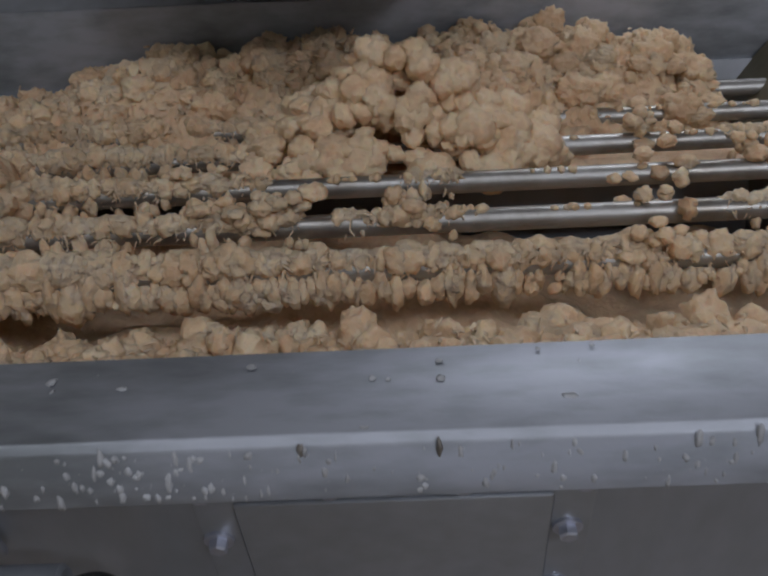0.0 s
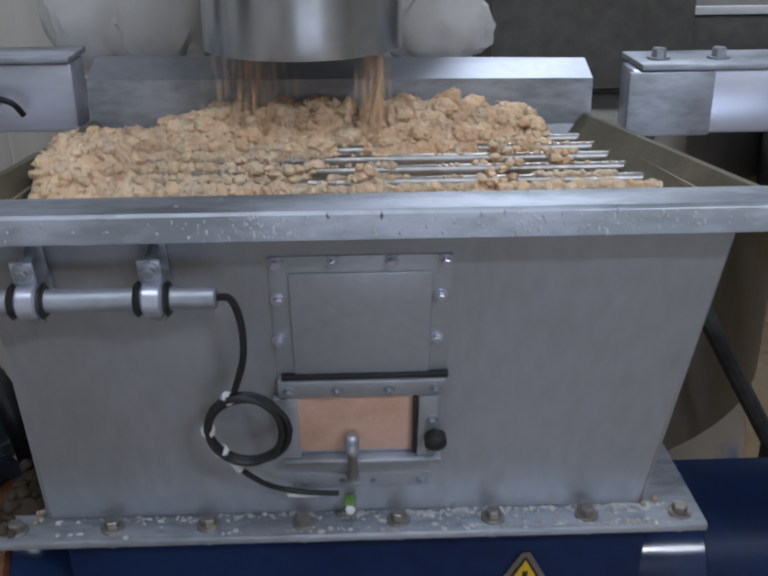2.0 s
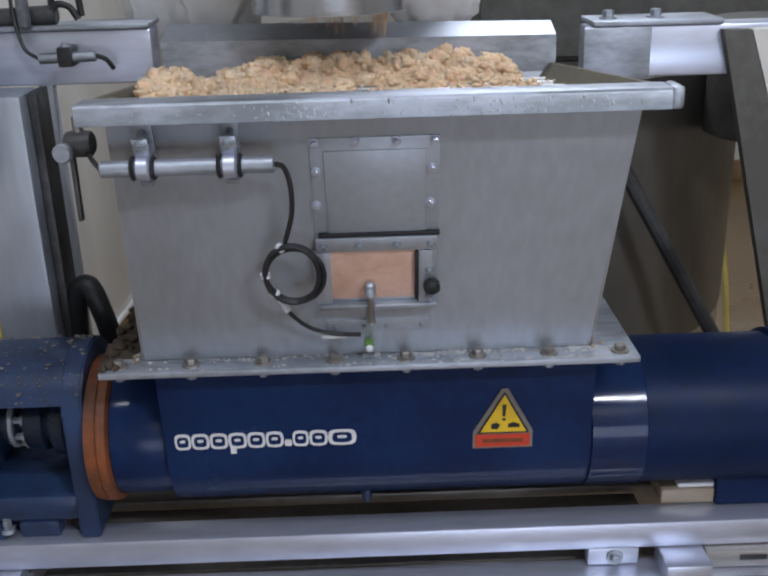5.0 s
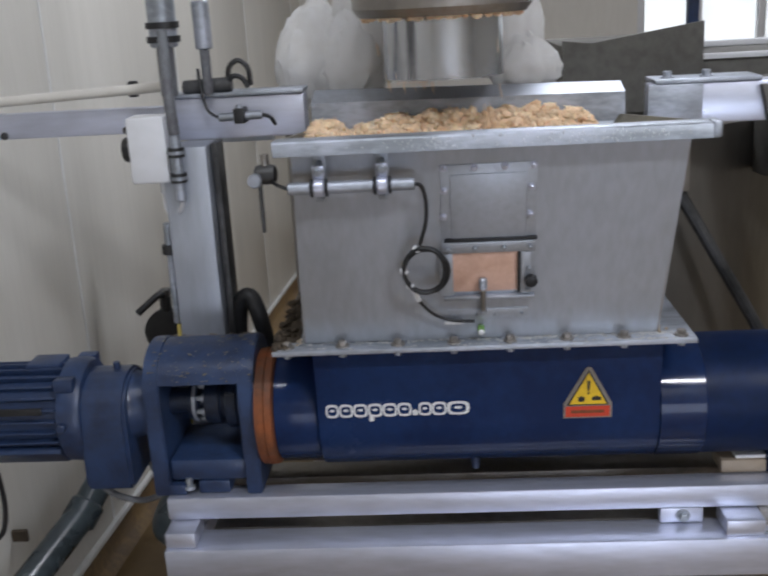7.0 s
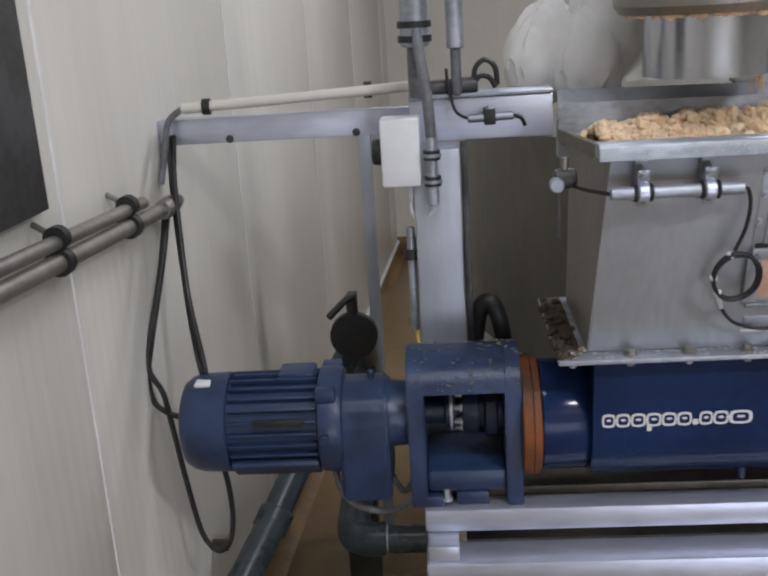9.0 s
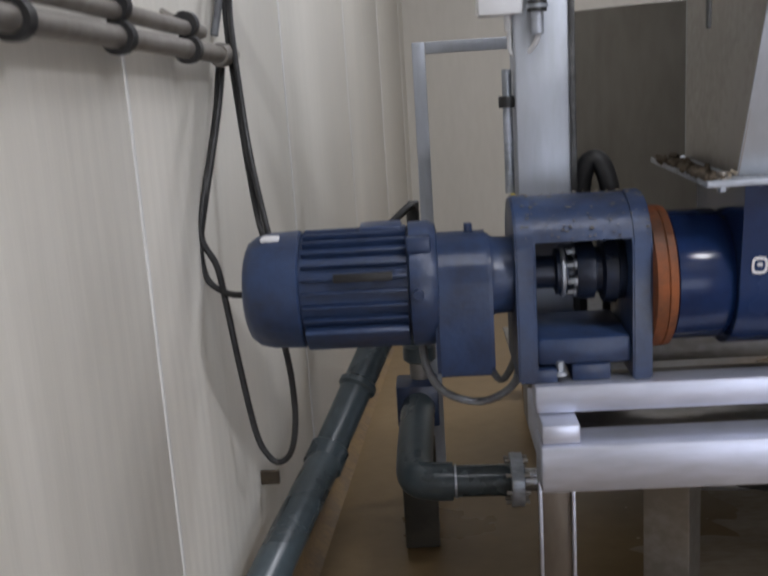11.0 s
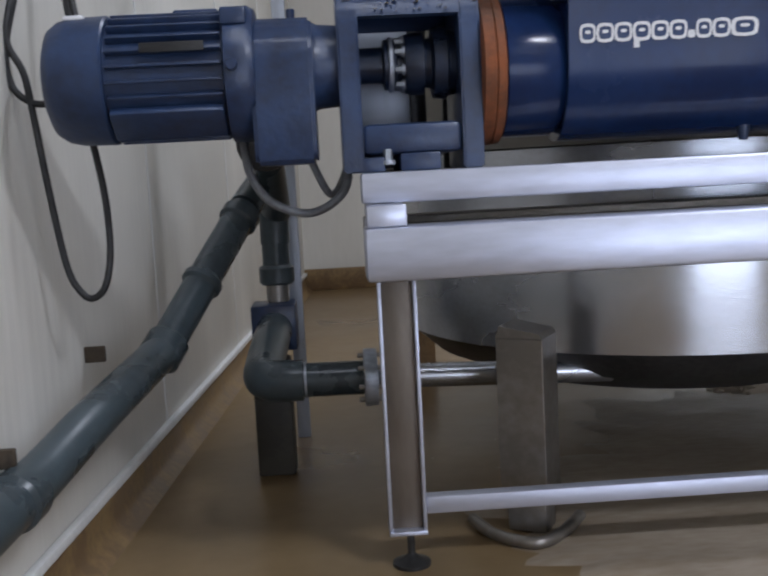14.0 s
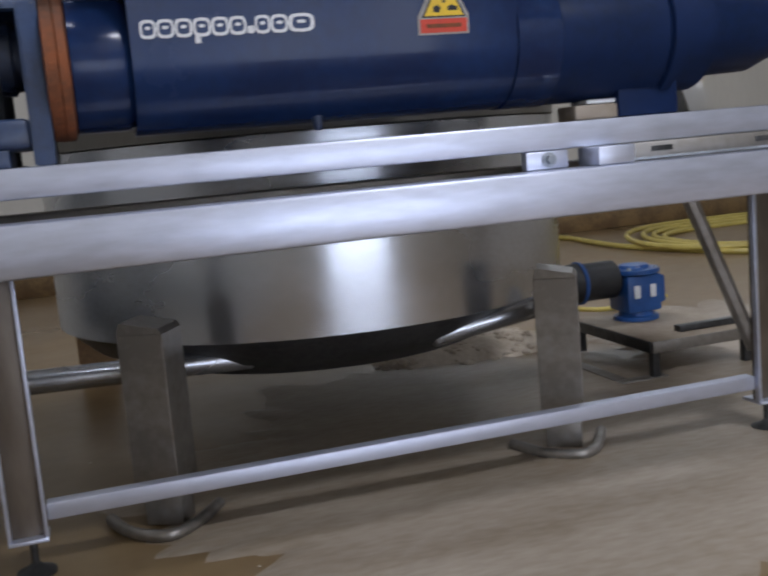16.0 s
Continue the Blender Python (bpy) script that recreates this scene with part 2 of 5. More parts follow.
    bmesh.ops.transform(bm2, matrix=m, verts=bm2.verts)
    if bm is None:
        return bm2
    me = bpy.data.meshes.new("tmp")
    bm2.to_mesh(me)
    bm2.free()
    bm.from_mesh(me)
    bpy.data.meshes.remove(me)
    return bm


def tube(points, r, seg=10, steps=8, bm=None):
    """A round cable or pipe swept along a smooth line through the points."""
    pts = [Vector(p) for p in points]
    line = []
    for i in range(len(pts) - 1):
        p0, p1, p2, p3 = pts[max(i - 1, 0)], pts[i], pts[i + 1], pts[min(i + 2, len(pts) - 1)]
        for k in range(steps):
            t = k / steps
            line.append(0.5 * ((2 * p1) + (p2 - p0) * t + (2 * p0 - 5 * p1 + 4 * p2 - p3) * t * t + (3 * p1 - p0 - 3 * p2 + p3) * t ** 3))
    line.append(pts[-1])
    bm = bm or bmesh.new()
    rings, up = [], None
    for i, p in enumerate(line):
        d = (line[min(i + 1, len(line) - 1)] - line[max(i - 1, 0)]).normalized()
        if up is None:
            up = d.orthogonal().normalized()
        up = (up - d * up.dot(d)).normalized()
        side = d.cross(up)
        rings.append([bm.verts.new(p + r * (math.cos(a) * up + math.sin(a) * side)) for a in [2 * math.pi * k / seg for k in range(seg)]])
    for a, b in zip(rings, rings[1:]):
        for k in range(seg):
            bm.faces.new((a[k], a[(k + 1) % seg], b[(k + 1) % seg], b[k]))
    bm.faces.new(rings[0])
    bm.faces.new(rings[-1])
    return bm


def prism(outline, depth, m=None, bevel=0.0):
    """A plate of the given outline (x, y), depth thick along z, moved by m."""
    bm = bmesh.new()
    low = [bm.verts.new((x, y, 0)) for x, y in outline]
    high = [bm.verts.new((x, y, depth)) for x, y in outline]
    bm.faces.new(low)
    bm.faces.new(high)
    n = len(outline)
    for k in range(n):
        bm.faces.new((low[k], low[(k + 1) % n], high[(k + 1) % n], high[k]))
    if bevel:
        bmesh.ops.bevel(bm, geom=list(bm.edges), offset=bevel, segments=2, affect="EDGES")
    if m is not None:
        bmesh.ops.transform(bm, matrix=m, verts=bm.verts)
    return bm


def sheet(corners, thick=0.003):
    """A flat sheet through four corners, thick behind its face."""
    c = [Vector(p) for p in corners]
    nrm = (c[1] - c[0]).cross(c[3] - c[0]).normalized() * thick
    bm = bmesh.new()
    a = [bm.verts.new(p) for p in c]
    b = [bm.verts.new(p - nrm) for p in c]
    bm.faces.new(a)
    bm.faces.new(b[::-1])
    for k in range(4):
        bm.faces.new((a[k], b[k], b[(k + 1) % 4], a[(k + 1) % 4]))
    return bm


def hex_bolt(r, h, washer=True):
    """A bolt head with its washer, standing on z = 0."""
    bm = lathe([(0, r * 1.55), (h * 0.25, r * 1.55), (h * 0.28, r * 1.5)], "Z", 18) if washer else bmesh.new()
    z = h * 0.26 if washer else 0
    ring = [[bm.verts.new((math.cos(k * math.pi / 3) * q, math.sin(k * math.pi / 3) * q, zz)) for k in range(6)] for q, zz in ((r, z), (r, h * 0.9), (r * 0.82, h))]
    for a, b in zip(ring, ring[1:]):
        for k in range(6):
            bm.faces.new((a[k], a[(k + 1) % 6], b[(k + 1) % 6], b[k]))
    bm.faces.new(ring[-1])
    return bm


def noise_at(p, s):
    return noise.noise(Vector(p) * s)


def unit_sphere(sub):
    bm = bmesh.new()
    bmesh.ops.create_icosphere(bm, subdivisions=sub, radius=1)
    bm.verts.ensure_lookup_table()
    out = [v.co.copy() for v in bm.verts], [tuple(v.index for v in f.verts) for f in bm.faces]
    bm.free()
    return out


SPHERES = {k: unit_sphere(k) for k in (1, 2, 3, 4)}


def puff(p):
    """Rounded swellings with creases between them."""
    f = noise.voronoi(p)[0][0]
    return 1 - min(1.0, f * f * 1.3)


class Lumps:
    """Gathers ragged lumps into one mesh."""

    def __init__(self):
        self.verts, self.faces = [], []

    def add(self, at, r, rng, sub=2, flat=0.8):
        dirs, faces = SPHERES[sub]
        off = Vector((rng.uniform(-50, 50), rng.uniform(-50, 50), rng.uniform(-50, 50)))
        sx, sy, sz = rng.uniform(0.75, 1.35), rng.uniform(0.8, 1.25), flat * rng.uniform(0.8, 1.25)
        n0 = len(self.verts)
        for d in dirs:
            k = 0.42 + 0.25 * puff(d * 2.1 + off) + 0.25 * puff(d * 4.6 + off) + 0.16 * puff(d * 9 + off) + 0.3 * noise.noise(d * 1.1 + off) if sub > 2 else 0.5 + 0.35 * noise.noise(d * 1.1 + off) + 0.42 * puff(d * 1.5 + off) + 0.2 * puff(d * 3.6 + off) + 0.07 * noise.noise(d * 9 + off)
            self.verts.append((at[0] + d.x * sx * r * k, at[1] + d.y * sy * r * k, at[2] + d.z * sz * r * k))
        self.faces += [tuple(i + n0 for i in f) for f in faces]

    def fibre(self, at, way, long, r, rng):
        """One limp thread that droops from its root."""
        p, d = Vector(at), Vector(way).normalized()
        n0, n = len(self.verts), 4
        for i in range(n + 1):
            u = d.orthogonal().normalized()
            w = d.cross(u)
            q = r * (1.0, 0.95, 0.85, 0.65, 0.25)[i]
            for k in range(3):
                a = 2.094 * k
                self.verts.append(tuple(p + (u * math.cos(a) + w * math.sin(a)) * q))
            p = p + d * (long / n)
            d = (d + Vector((rng.uniform(-0.4, 0.4), rng.uniform(-0.4, 0.4), rng.uniform(-0.55, 0.25)))).normalized()
        for i in range(n):
            for k in range(3):
                a, b = n0 + 3 * i + k, n0 + 3 * i + (k + 1) % 3
                self.faces.append((a, b, b + 3, a + 3))

    def field(self, x0, x1, y0, y1, nx, ny, height):
        """A ragged ground under the lumps."""
        n0 = len(self.verts)
        for i in range(nx + 1):
            for j in range(ny + 1):
                x, y = x0 + (x1 - x0) * i / nx, y0 + (y1 - y0) * j / ny
                self.verts.append((x, y, height(x, y)))
        for i in range(nx):
            for j in range(ny):
                a = n0 + i * (ny + 1) + j
                self.faces.append((a, a + ny + 1, a + ny + 2, a + 1))

    def link(self, name, material):
        me = bpy.data.meshes.new(name)
        me.from_pydata(self.verts, [], self.faces)
        me.materials.append(material)
        me.shade_smooth()
        return new(name, me)


def clump(bm, at, r, rng, sub=2, flat=0.8):
    """One ragged lump in a bmesh."""
    dirs, faces = SPHERES[sub]
    off = Vector((rng.uniform(-50, 50), rng.uniform(-50, 50), rng.uniform(-50, 50)))
    vs = []
    for d in dirs:
        k = 1 + 0.45 * noise.noise(d * 1.6 + off) + 0.28 * noise.noise(d * 4.2 + off)
        vs.append(bm.verts.new(Vector(at) + Vector((d.x, d.y, d.z * flat)) * r * k))
    for f in faces:
        bm.faces.new([vs[i] for i in f])


# ---- the room ----
WX, BY, RX, FY, HZ = -1.54, 5.9, 7.0, -4.0, 4.1
SKEW = Matrix.Translation((WX, 0, 0)) @ pose(0, 0, 0, 0, 0, -4) @ Matrix.Translation((-WX, 0, 0))


def build_room():
    bm = bmesh.new()
    nx, ny = 60, 60
    x0, x1, y0, y1 = WX - 0.5, RX + 0.2, FY - 0.2, BY + 0.2
    grid = [[bm.verts.new((x0 + (x1 - x0) * i / nx, y0 + (y1 - y0) * j / ny, 0.004 * noise_at((x0 + (x1 - x0) * i / nx, y0 + (y1 - y0) * j / ny, 0), 1.3))) for j in range(ny + 1)] for i in range(nx + 1)]
    for i in range(nx):
        for j in range(ny):
            bm.faces.new((grid[i][j], grid[i + 1][j], grid[i + 1][j + 1], grid[i][j + 1]))
    tagged(part("floor", bm, FLOOR), "wet brown coated factory floor with pale dried residue", "floor", kind="structure")
    left = tagged(part("wall_left", box(WX - 0.2, WX - 0.02, FY - 0.4, BY + 0.4, 0, HZ, 0), WALL), "cream washable panel wall with white vertical joints", "wall", kind="structure")
    left.matrix_basis = SKEW
    seams = [-2.85, -1.45, -0.04, 1.36, 2.76, 4.16, 5.56]
    for a, b in zip([FY - 0.3] + seams, seams + [BY + 0.3]):
        part("panel", box(WX - 0.02, WX, a + 0.006, b - 0.006, 0.13, HZ, 0.003), WALL_RIB, left)
    for s in seams:
        part("joint_strip", box(WX - 0.019, WX + 0.002, s - 0.0055, s + 0.0055, 0.13, HZ, 0.001), SEAM, left)
    back = tagged(part("wall_back", box(WX - 0.2, 1.52, BY, BY + 0.2, 0, HZ, 0), WALL), "cream panel wall at the far end", "wall", kind="structure")
    part("wall_piece", box(6.55, RX, BY, BY + 0.2, 0, HZ, 0), WALL, back)
    part("wall_piece", box(1.52, 6.55, BY, BY + 0.2, 0, 1.46, 0), WALL, back)
    part("wall_piece", box(1.52, 6.55, BY, BY + 0.2, 3.39, HZ, 0), WALL, back)
    win = tagged(new("window_1"), "white framed factory window with bright daylight", "window", kind="structure")
    for x in (1.52, 1.965, 2.457, 3.51, 4.91, 6.49):
        part("window_frame", box(x, x + 0.06, BY + 0.02, BY + 0.1, 1.46, 3.39, 0.004), WHITE_PLASTIC, win)
    for z in (1.46, 2.39, 3.33):
        part("window_frame", box(1.52, 6.55, BY + 0.03, BY + 0.09, z, z + 0.06, 0.004), WHITE_PLASTIC, win)
    for x, xe in ((1.58, 1.965), (2.025, 2.457), (2.517, 3.51), (3.57, 4.91), (4.97, 6.49)):
        pane = part("pane", box(x, xe, BY + 0.055, BY + 0.061, 1.52, 3.33, 0), GLASS, win)
        pane.visible_shadow = False
    tagged(part("backdrop", box(0.5, 7.4, BY + 0.6, BY + 0.62, 0.5, 4, 0), DAYLIGHT), "bright daylight outside the window", "backdrop", kind="structure")
    tagged(part("wall_right", box(RX, RX + 0.2, FY, BY, 0, HZ, 0), WALL), "cream panel wall", "wall", kind="structure")
    fw = tagged(part("wall_front", box(1.9, RX, FY - 0.2, FY, 0, HZ, 0), WALL), "cream panel wall with a wide half open doorway", "wall", kind="structure")
    part("wall_piece", box(WX - 0.6, -0.4, FY - 0.2, FY, 0, HZ, 0), WALL, fw)
    part("wall_piece", box(-0.4, 1.9, FY - 0.2, FY, 2.45, HZ, 0), WALL, fw)
    dr = tagged(new("door_1"), "unseen wide doorway with an added half raised roller door and daylight under it", "doorway", kind="structure")
    for x in (-0.4, 1.84):
        part("door_frame", box(x, x + 0.06, FY - 0.14, FY + 0.01, 0, 2.45, 0.004), WHITE_PLASTIC, dr)
    part("door_frame", box(-0.34, 1.84, FY - 0.14, FY + 0.01, 2.39, 2.45, 0.004), WHITE_PLASTIC, dr)
    # unseen door panel, added to limit the daylight opening to its lower half
    part("unseen_roller_door", box(-0.335, 1.835, FY - 0.1, FY - 0.07, 1.27, 2.385, 0.004), WALL, dr, "unseen cream roller door, added to keep the daylight low")
    tagged(part("backdrop", box(-1.6, 3.1, FY - 0.62, FY - 0.6, 0.0, 3.1, 0), DAYLIGHT), "bright daylight outside the doorway", "backdrop", kind="structure")
    tagged(part("ceiling", box(WX - 0.6, RX + 0.2, FY - 0.5, BY + 0.5, HZ, HZ + 0.1, 0), CEIL), "pale panel ceiling", "ceiling", kind="structure")
    base = tagged(new("baseboard"), "brown coved skirting with a pale cap strip", "baseboard", kind="structure")
    sk = part("skirting", prism([(0, 0), (0.06, 0), (0.022, 0.03), (0.012, 0.06), (0.012, 0.12), (0, 0.12)], BY - FY, Matrix(((1, 0, 0, WX), (0, 0, 1, FY), (0, 1, 0, 0), (0, 0, 0, 1)))), SKIRT, base)
    sk.matrix_basis = SKEW
    part("cap_strip", box(WX, WX + 0.022, FY, BY, 0.12, 0.145, 0.004), SEAM, base).matrix_basis = SKEW
    part("skirting", box(WX + 0.06, RX, BY - 0.03, BY, 0, 0.17, 0.01), SKIRT, base)


build_room()


def build_fixture(x, y, z, sx, sy):
    fx = empty("ceiling_light", "white ceiling fixture with fluorescent tubes", "ceiling light", "ceiling lights")
    part("housing", box(x - sx / 2 - 0.04, x + sx / 2 + 0.04, y - sy / 2 - 0.04, y + sy / 2 + 0.04, z + 0.02, z + 0.2, 0.01), WHITE_PLASTIC, fx)


for x, y, z, sx, sy, _ in LAMPS:
    build_fixture(x, y, z, sx, sy)


# ---- hopper ----
def rim_z(y):
    return 1.838 - 0.09 * (y + 0.17)


def face(x, z, out=0.0):
    """A point of the hopper's sloping front sheet."""
    return Vector((x, 0.025 - 0.312 * (z - 1.34) - out * 0.955, z - out * 0.297))


def on_face(x, z, out=0.0):
    """A pose whose z points out of the front sheet and whose y points up along it."""
    n = Vector((0, -0.955, -0.297))
    up = Vector((0, -0.297, 0.955))
    m = Matrix(((1, up.x, n.x, 0), (0, up.y, n.y, 0), (0, up.z, n.z, 0), (0, 0, 0, 1)))
    return Matrix.Translation(face(x, z, out)) @ m


def build_hopper():
    h = empty("hopper", "stainless steel feed hopper with welded rim above the blue pump", "hopper")
    zt, zb = 1.812, 1.34
    part("front_sheet", sheet([face(-0.412, zb), face(0.402, zb), face(0.425, zt), face(-0.385, zt)], 0.004), STEEL, h, smooth=False)
    # both side sheets take a darker steel than the front and back
    part("side_sheet", sheet([(-0.412, 0.40, zb), (-0.412, 0.025, zb), (-0.385, -0.122, zt), (-0.385, 0.50, 1.76)], 0.004), STEEL_DIRT_SHADE, h, smooth=False)
    part("side_sheet", sheet([(0.402, 0.025, zb), (0.385, 0.40, zb), (0.392, 0.50, 1.76), (0.425, -0.122, zt)], 0.004), STEEL_DIRT_SHADE, h, smooth=False)
    part("back_sheet", sheet([(0.385, 0.40, zb), (-0.412, 0.40, zb), (-0.385, 0.50, 1.76), (0.392, 0.50, 1.76)], 0.004), STEEL, h, smooth=False)
    # rolled rim of four members
    prof = [(-0.172, -0.032), (-0.172, -0.007), (-0.1695, -0.0025), (-0.165, 0.0), (-0.108, -0.002), (-0.104, -0.006), (-0.112, -0.030)]
    m = Matrix(((0, 0, 1, -0.416), (1, 0, 0, 0), (0, 1, 0, 1.838), (0, 0, 0, 1)))
    part("rim_front", prism(prof, 0.872, m, 0.0015), STEEL_RIM, h, "scuffed bright rim with dark stains")
    for x0, x1, d in ((-0.416, -0.416, 1), (0.456, 0.408, -1)):
        bm = bmesh.new()
        rows = []
        for x, y in ((x0, -0.105), (x1, 0.498)):
            z = rim_z(y)
            rows.append([bm.verts.new((x + d * a, y, z + b)) for a, b in ((0, -0.03), (0, -0.002), (0.002, 0.0), (0.012, 0.0), (0.062, -0.062), (0.059, -0.065), (0.006, -0.006), (0.004, -0.03))])
        for k in range(8):
            bm.faces.new((rows[0][k], rows[0][(k + 1) % 8], rows[1][(k + 1) % 8], rows[1][k]))
        bm.faces.new(rows[0])
        bm.faces.new(rows[1])
        part("rim_side", bm, OLIVE, h, "dark olive inward sloping side rim", smooth=False)
    part("rim_back", box(-0.416, 0.408, 0.512, 0.53, rim_z(0.5) - 0.03, rim_z(0.5), 0.003), STEEL_RIM, h)
    part("corner_weld", box(0.452, 0.47, -0.176, -0.12, 1.806, 1.84, 0.006), STEEL_RIM, h)
    # inner sloped walls under the grate, coated with pulp
    part("inner_slope", sheet([(-0.38, 0.05, 1.5), (0.40, 0.05, 1.5), (0.41, -0.10, 1.80), (-0.37, -0.10, 1.80)][::-1], 0.002), STEEL_DIRT_SHADE, h)
    # bolted flange
    fl = part("flange", box(-0.481, 0.479, -0.026, 0.44, 1.327, 1.339, 0.002), STEEL_RIM, h, "bright bottom flange with pulp stains")
    # thin strip added to darken this side of the flange
    part("side_strip", box(-0.479, -0.425, 0.035, 0.438, 1.3392, 1.3405, 0.0004), CRUST, fl, "dark brown strip along the side of the flange")
    bolt = part("bolt", hex_bolt(0.0105, 0.014), STEEL_DIRT_SHADE, fl)
    bolt.matrix_basis = pose(-0.448, 0.0, 1.339)
    nut = part("nut", hex_bolt(0.009, 0.012), STEEL_RIM, fl)
    nut.matrix_basis = pose(-0.448, -0.004, 1.327, 180)
    for k in range(1, 8):
        twin(bolt, pose(-0.448 + 0.128 * k, 0.0, 1.339, 0, 0, 13 * k), fl)
        twin(nut, pose(-0.448 + 0.128 * k, -0.004, 1.327, 180, 0, 29 * k), fl)
    # upper bolted cover plate
    c = part("cover_plate", box(-0.083, 0.119, -0.115, 0.085, 0, 0.002, 0.0008), STEEL, h, "plain bolted cover plate")
    c.matrix_basis = on_face(0, 1.685, 0.0)
    inner = part("pressed_panel", box(-0.062, 0.098, -0.105, 0.063, 0.0018, 0.005, 0.002), STEEL, c)
    b0 = part("cover_bolt", hex_bolt(0.0052, 0.008), STEEL_BEAM, c)
    spots = [(-0.075, 0.078), (-0.012, 0.078), (0.052, 0.078), (0.111, 0.078), (0.107, 0.028), (0.105, -0.036), (-0.075, 0.026), (-0.078, -0.036)]
    b0.matrix_basis = pose(*spots[0], 0.002)
    for x, y in spots[1:]:
        twin(b0, pose(x, y, 0.002, 0, 0, 40 * x / 0.1), c)
    # lower sight window
    w = part("sight_window", box(-0.083, 0.117, -0.072, 0.076, 0, 0.005, 0.0015), STEEL, h, "framed sight window with pulp behind it")
    w.matrix_basis = on_face(0, 1.522, 0.0)
    part("gasket", box(-0.078, 0.121, 0.074, 0.081, 0.002, 0.01, 0.001), RUBBER, w, "black rubber gasket edge")
    part("pane", box(-0.062, 0.084, -0.056, 0.05, 0.0055, 0.0075, 0.001), PINK, w, "pane with pink pulp pressed against it")
    for name, x0, x1, y0, y1 in (("window_frame", -0.083, 0.117, 0.048, 0.074), ("window_frame", -0.09, -0.061, -0.062, 0.047), ("window_frame", 0.086, 0.11, -0.062, 0.047), ("window_frame", -0.083, 0.117, -0.072, -0.063)):
        part(name, box(x0, x1, y0, y1, 0.0052, 0.014 if y1 > -0.06 else 0.02, 0.0015), STEEL_RIM if y1 < -0.06 else STEEL, w)
    part("side_gasket", box(0.080, 0.085, -0.055, 0.045, 0.007, 0.016, 0.001), RUBBER, w)
    wb = part("frame_bolt", hex_bolt(0.005, 0.007), STEEL_RIM, w)
    wb.matrix_basis = pose(-0.07, 0.06, 0.014)
    for x, y in ((-0.012, 0.06), (0.05, 0.06), (0.106, 0.06), (0.104, 0.005), (0.104, -0.05)):
        twin(wb, pose(x, y, 0.014), w)
    latch = part("latch", lathe([(0, 0.006), (0.004, 0.014), (0.016, 0.014), (0.02, 0.008)], "Z", 16, (0.108, -0.022, 0.014)), RUBBER, w, "black turn latch")
    # lower strip with small screws, and weld gussets on the flange
    strip = part("lower_strip", box(-0.075, 0.105, -0.014, 0.014, 0, 0.003, 0.001), STEEL, h)
    strip.matrix_basis = on_face(0, 1.405)
    for x in (-0.06, -0.01, 0.03, 0.092):
        sc = part("screw", hex_bolt(0.004, 0.005, False), STEEL_RIM, strip)
        sc.matrix_basis = pose(x, 0, 0.003)
    for x in (-0.425, 0.412):
        bm = bmesh.new()
        rg = random.Random(int(x * 1000))
        for k in range(5):
            clump(bm, (x + rg.uniform(-0.014, 0.014), 0.03 + rg.uniform(-0.02, 0.02), 1.340 + 0.002 * k), 0.0042, rg)
        part("corner_gusset", bm, FLOOR_PALE, h, "stained welded corner")
    # grate bars
    ys = [0.072, 0.146, 0.222, 0.297, 0.372, 0.446]
    bar = part("grate_bar", rod((-0.38, 0, 0), (0.398, 0, 0), 0.0085, 14), STEEL_BAR, h, "polished round grate bar")
    bar.matrix_basis = pose(0, ys[0], BAR_Z(ys[0]))
    for y in ys[1:]:
        twin(bar, pose(0, y, BAR_Z(y)), h)
    return ys


def BAR_Z(y):
    return 1.780 - 0.07 * y


BARS = build_hopper()


# small spigot below the sight window, with its sensor
def build_spigot():
    s = empty("drain_spigot", "small steel spigot with a threaded nipple under the sight window", "spigot")
    p = face(0.004, 1.495, 0.022)
    part("valve_body", lathe([(-0.012, 0.006), (-0.010, 0.009), (0.010, 0.009), (0.014, 0.006)], "Z", 14, p), STEEL_RIM, s)
    part("stem", rod(p + Vector((0, 0.01, 0)), p + Vector((0, -0.012, 0)), 0.004, 10), STEEL_RIM, s)
    q = face(0.004, 1.40, 0.022)
    part("nipple", rod(p + Vector((0, 0, -0.012)), q + Vector((0, 0, 0.02)), 0.0062, 12), STEEL_DIRT_SHADE, s)
    part("collar", rod(q + Vector((0, 0, 0.02)), q + Vector((0, 0, 0.032)), 0.009, 12), STEEL_RIM, s)
    x = empty("proximity_sensor", "small sensor with a yellow green body and lit indicator", "sensor")
    part("sensor_body", box(-0.008, 0.008, -0.008, 0.008, 0, 0.02, 0.003), GREEN_LED, x).matrix_basis = on_face(-0.001, 1.372, 0.004)
    part("lens", lathe([(0, 0.007), (0.004, 0.006), (0.006, 0.003)], "Z", 14), WHITE_PRINT, x).matrix_basis = on_face(-0.001, 1.372, 0.024)


build_spigot()


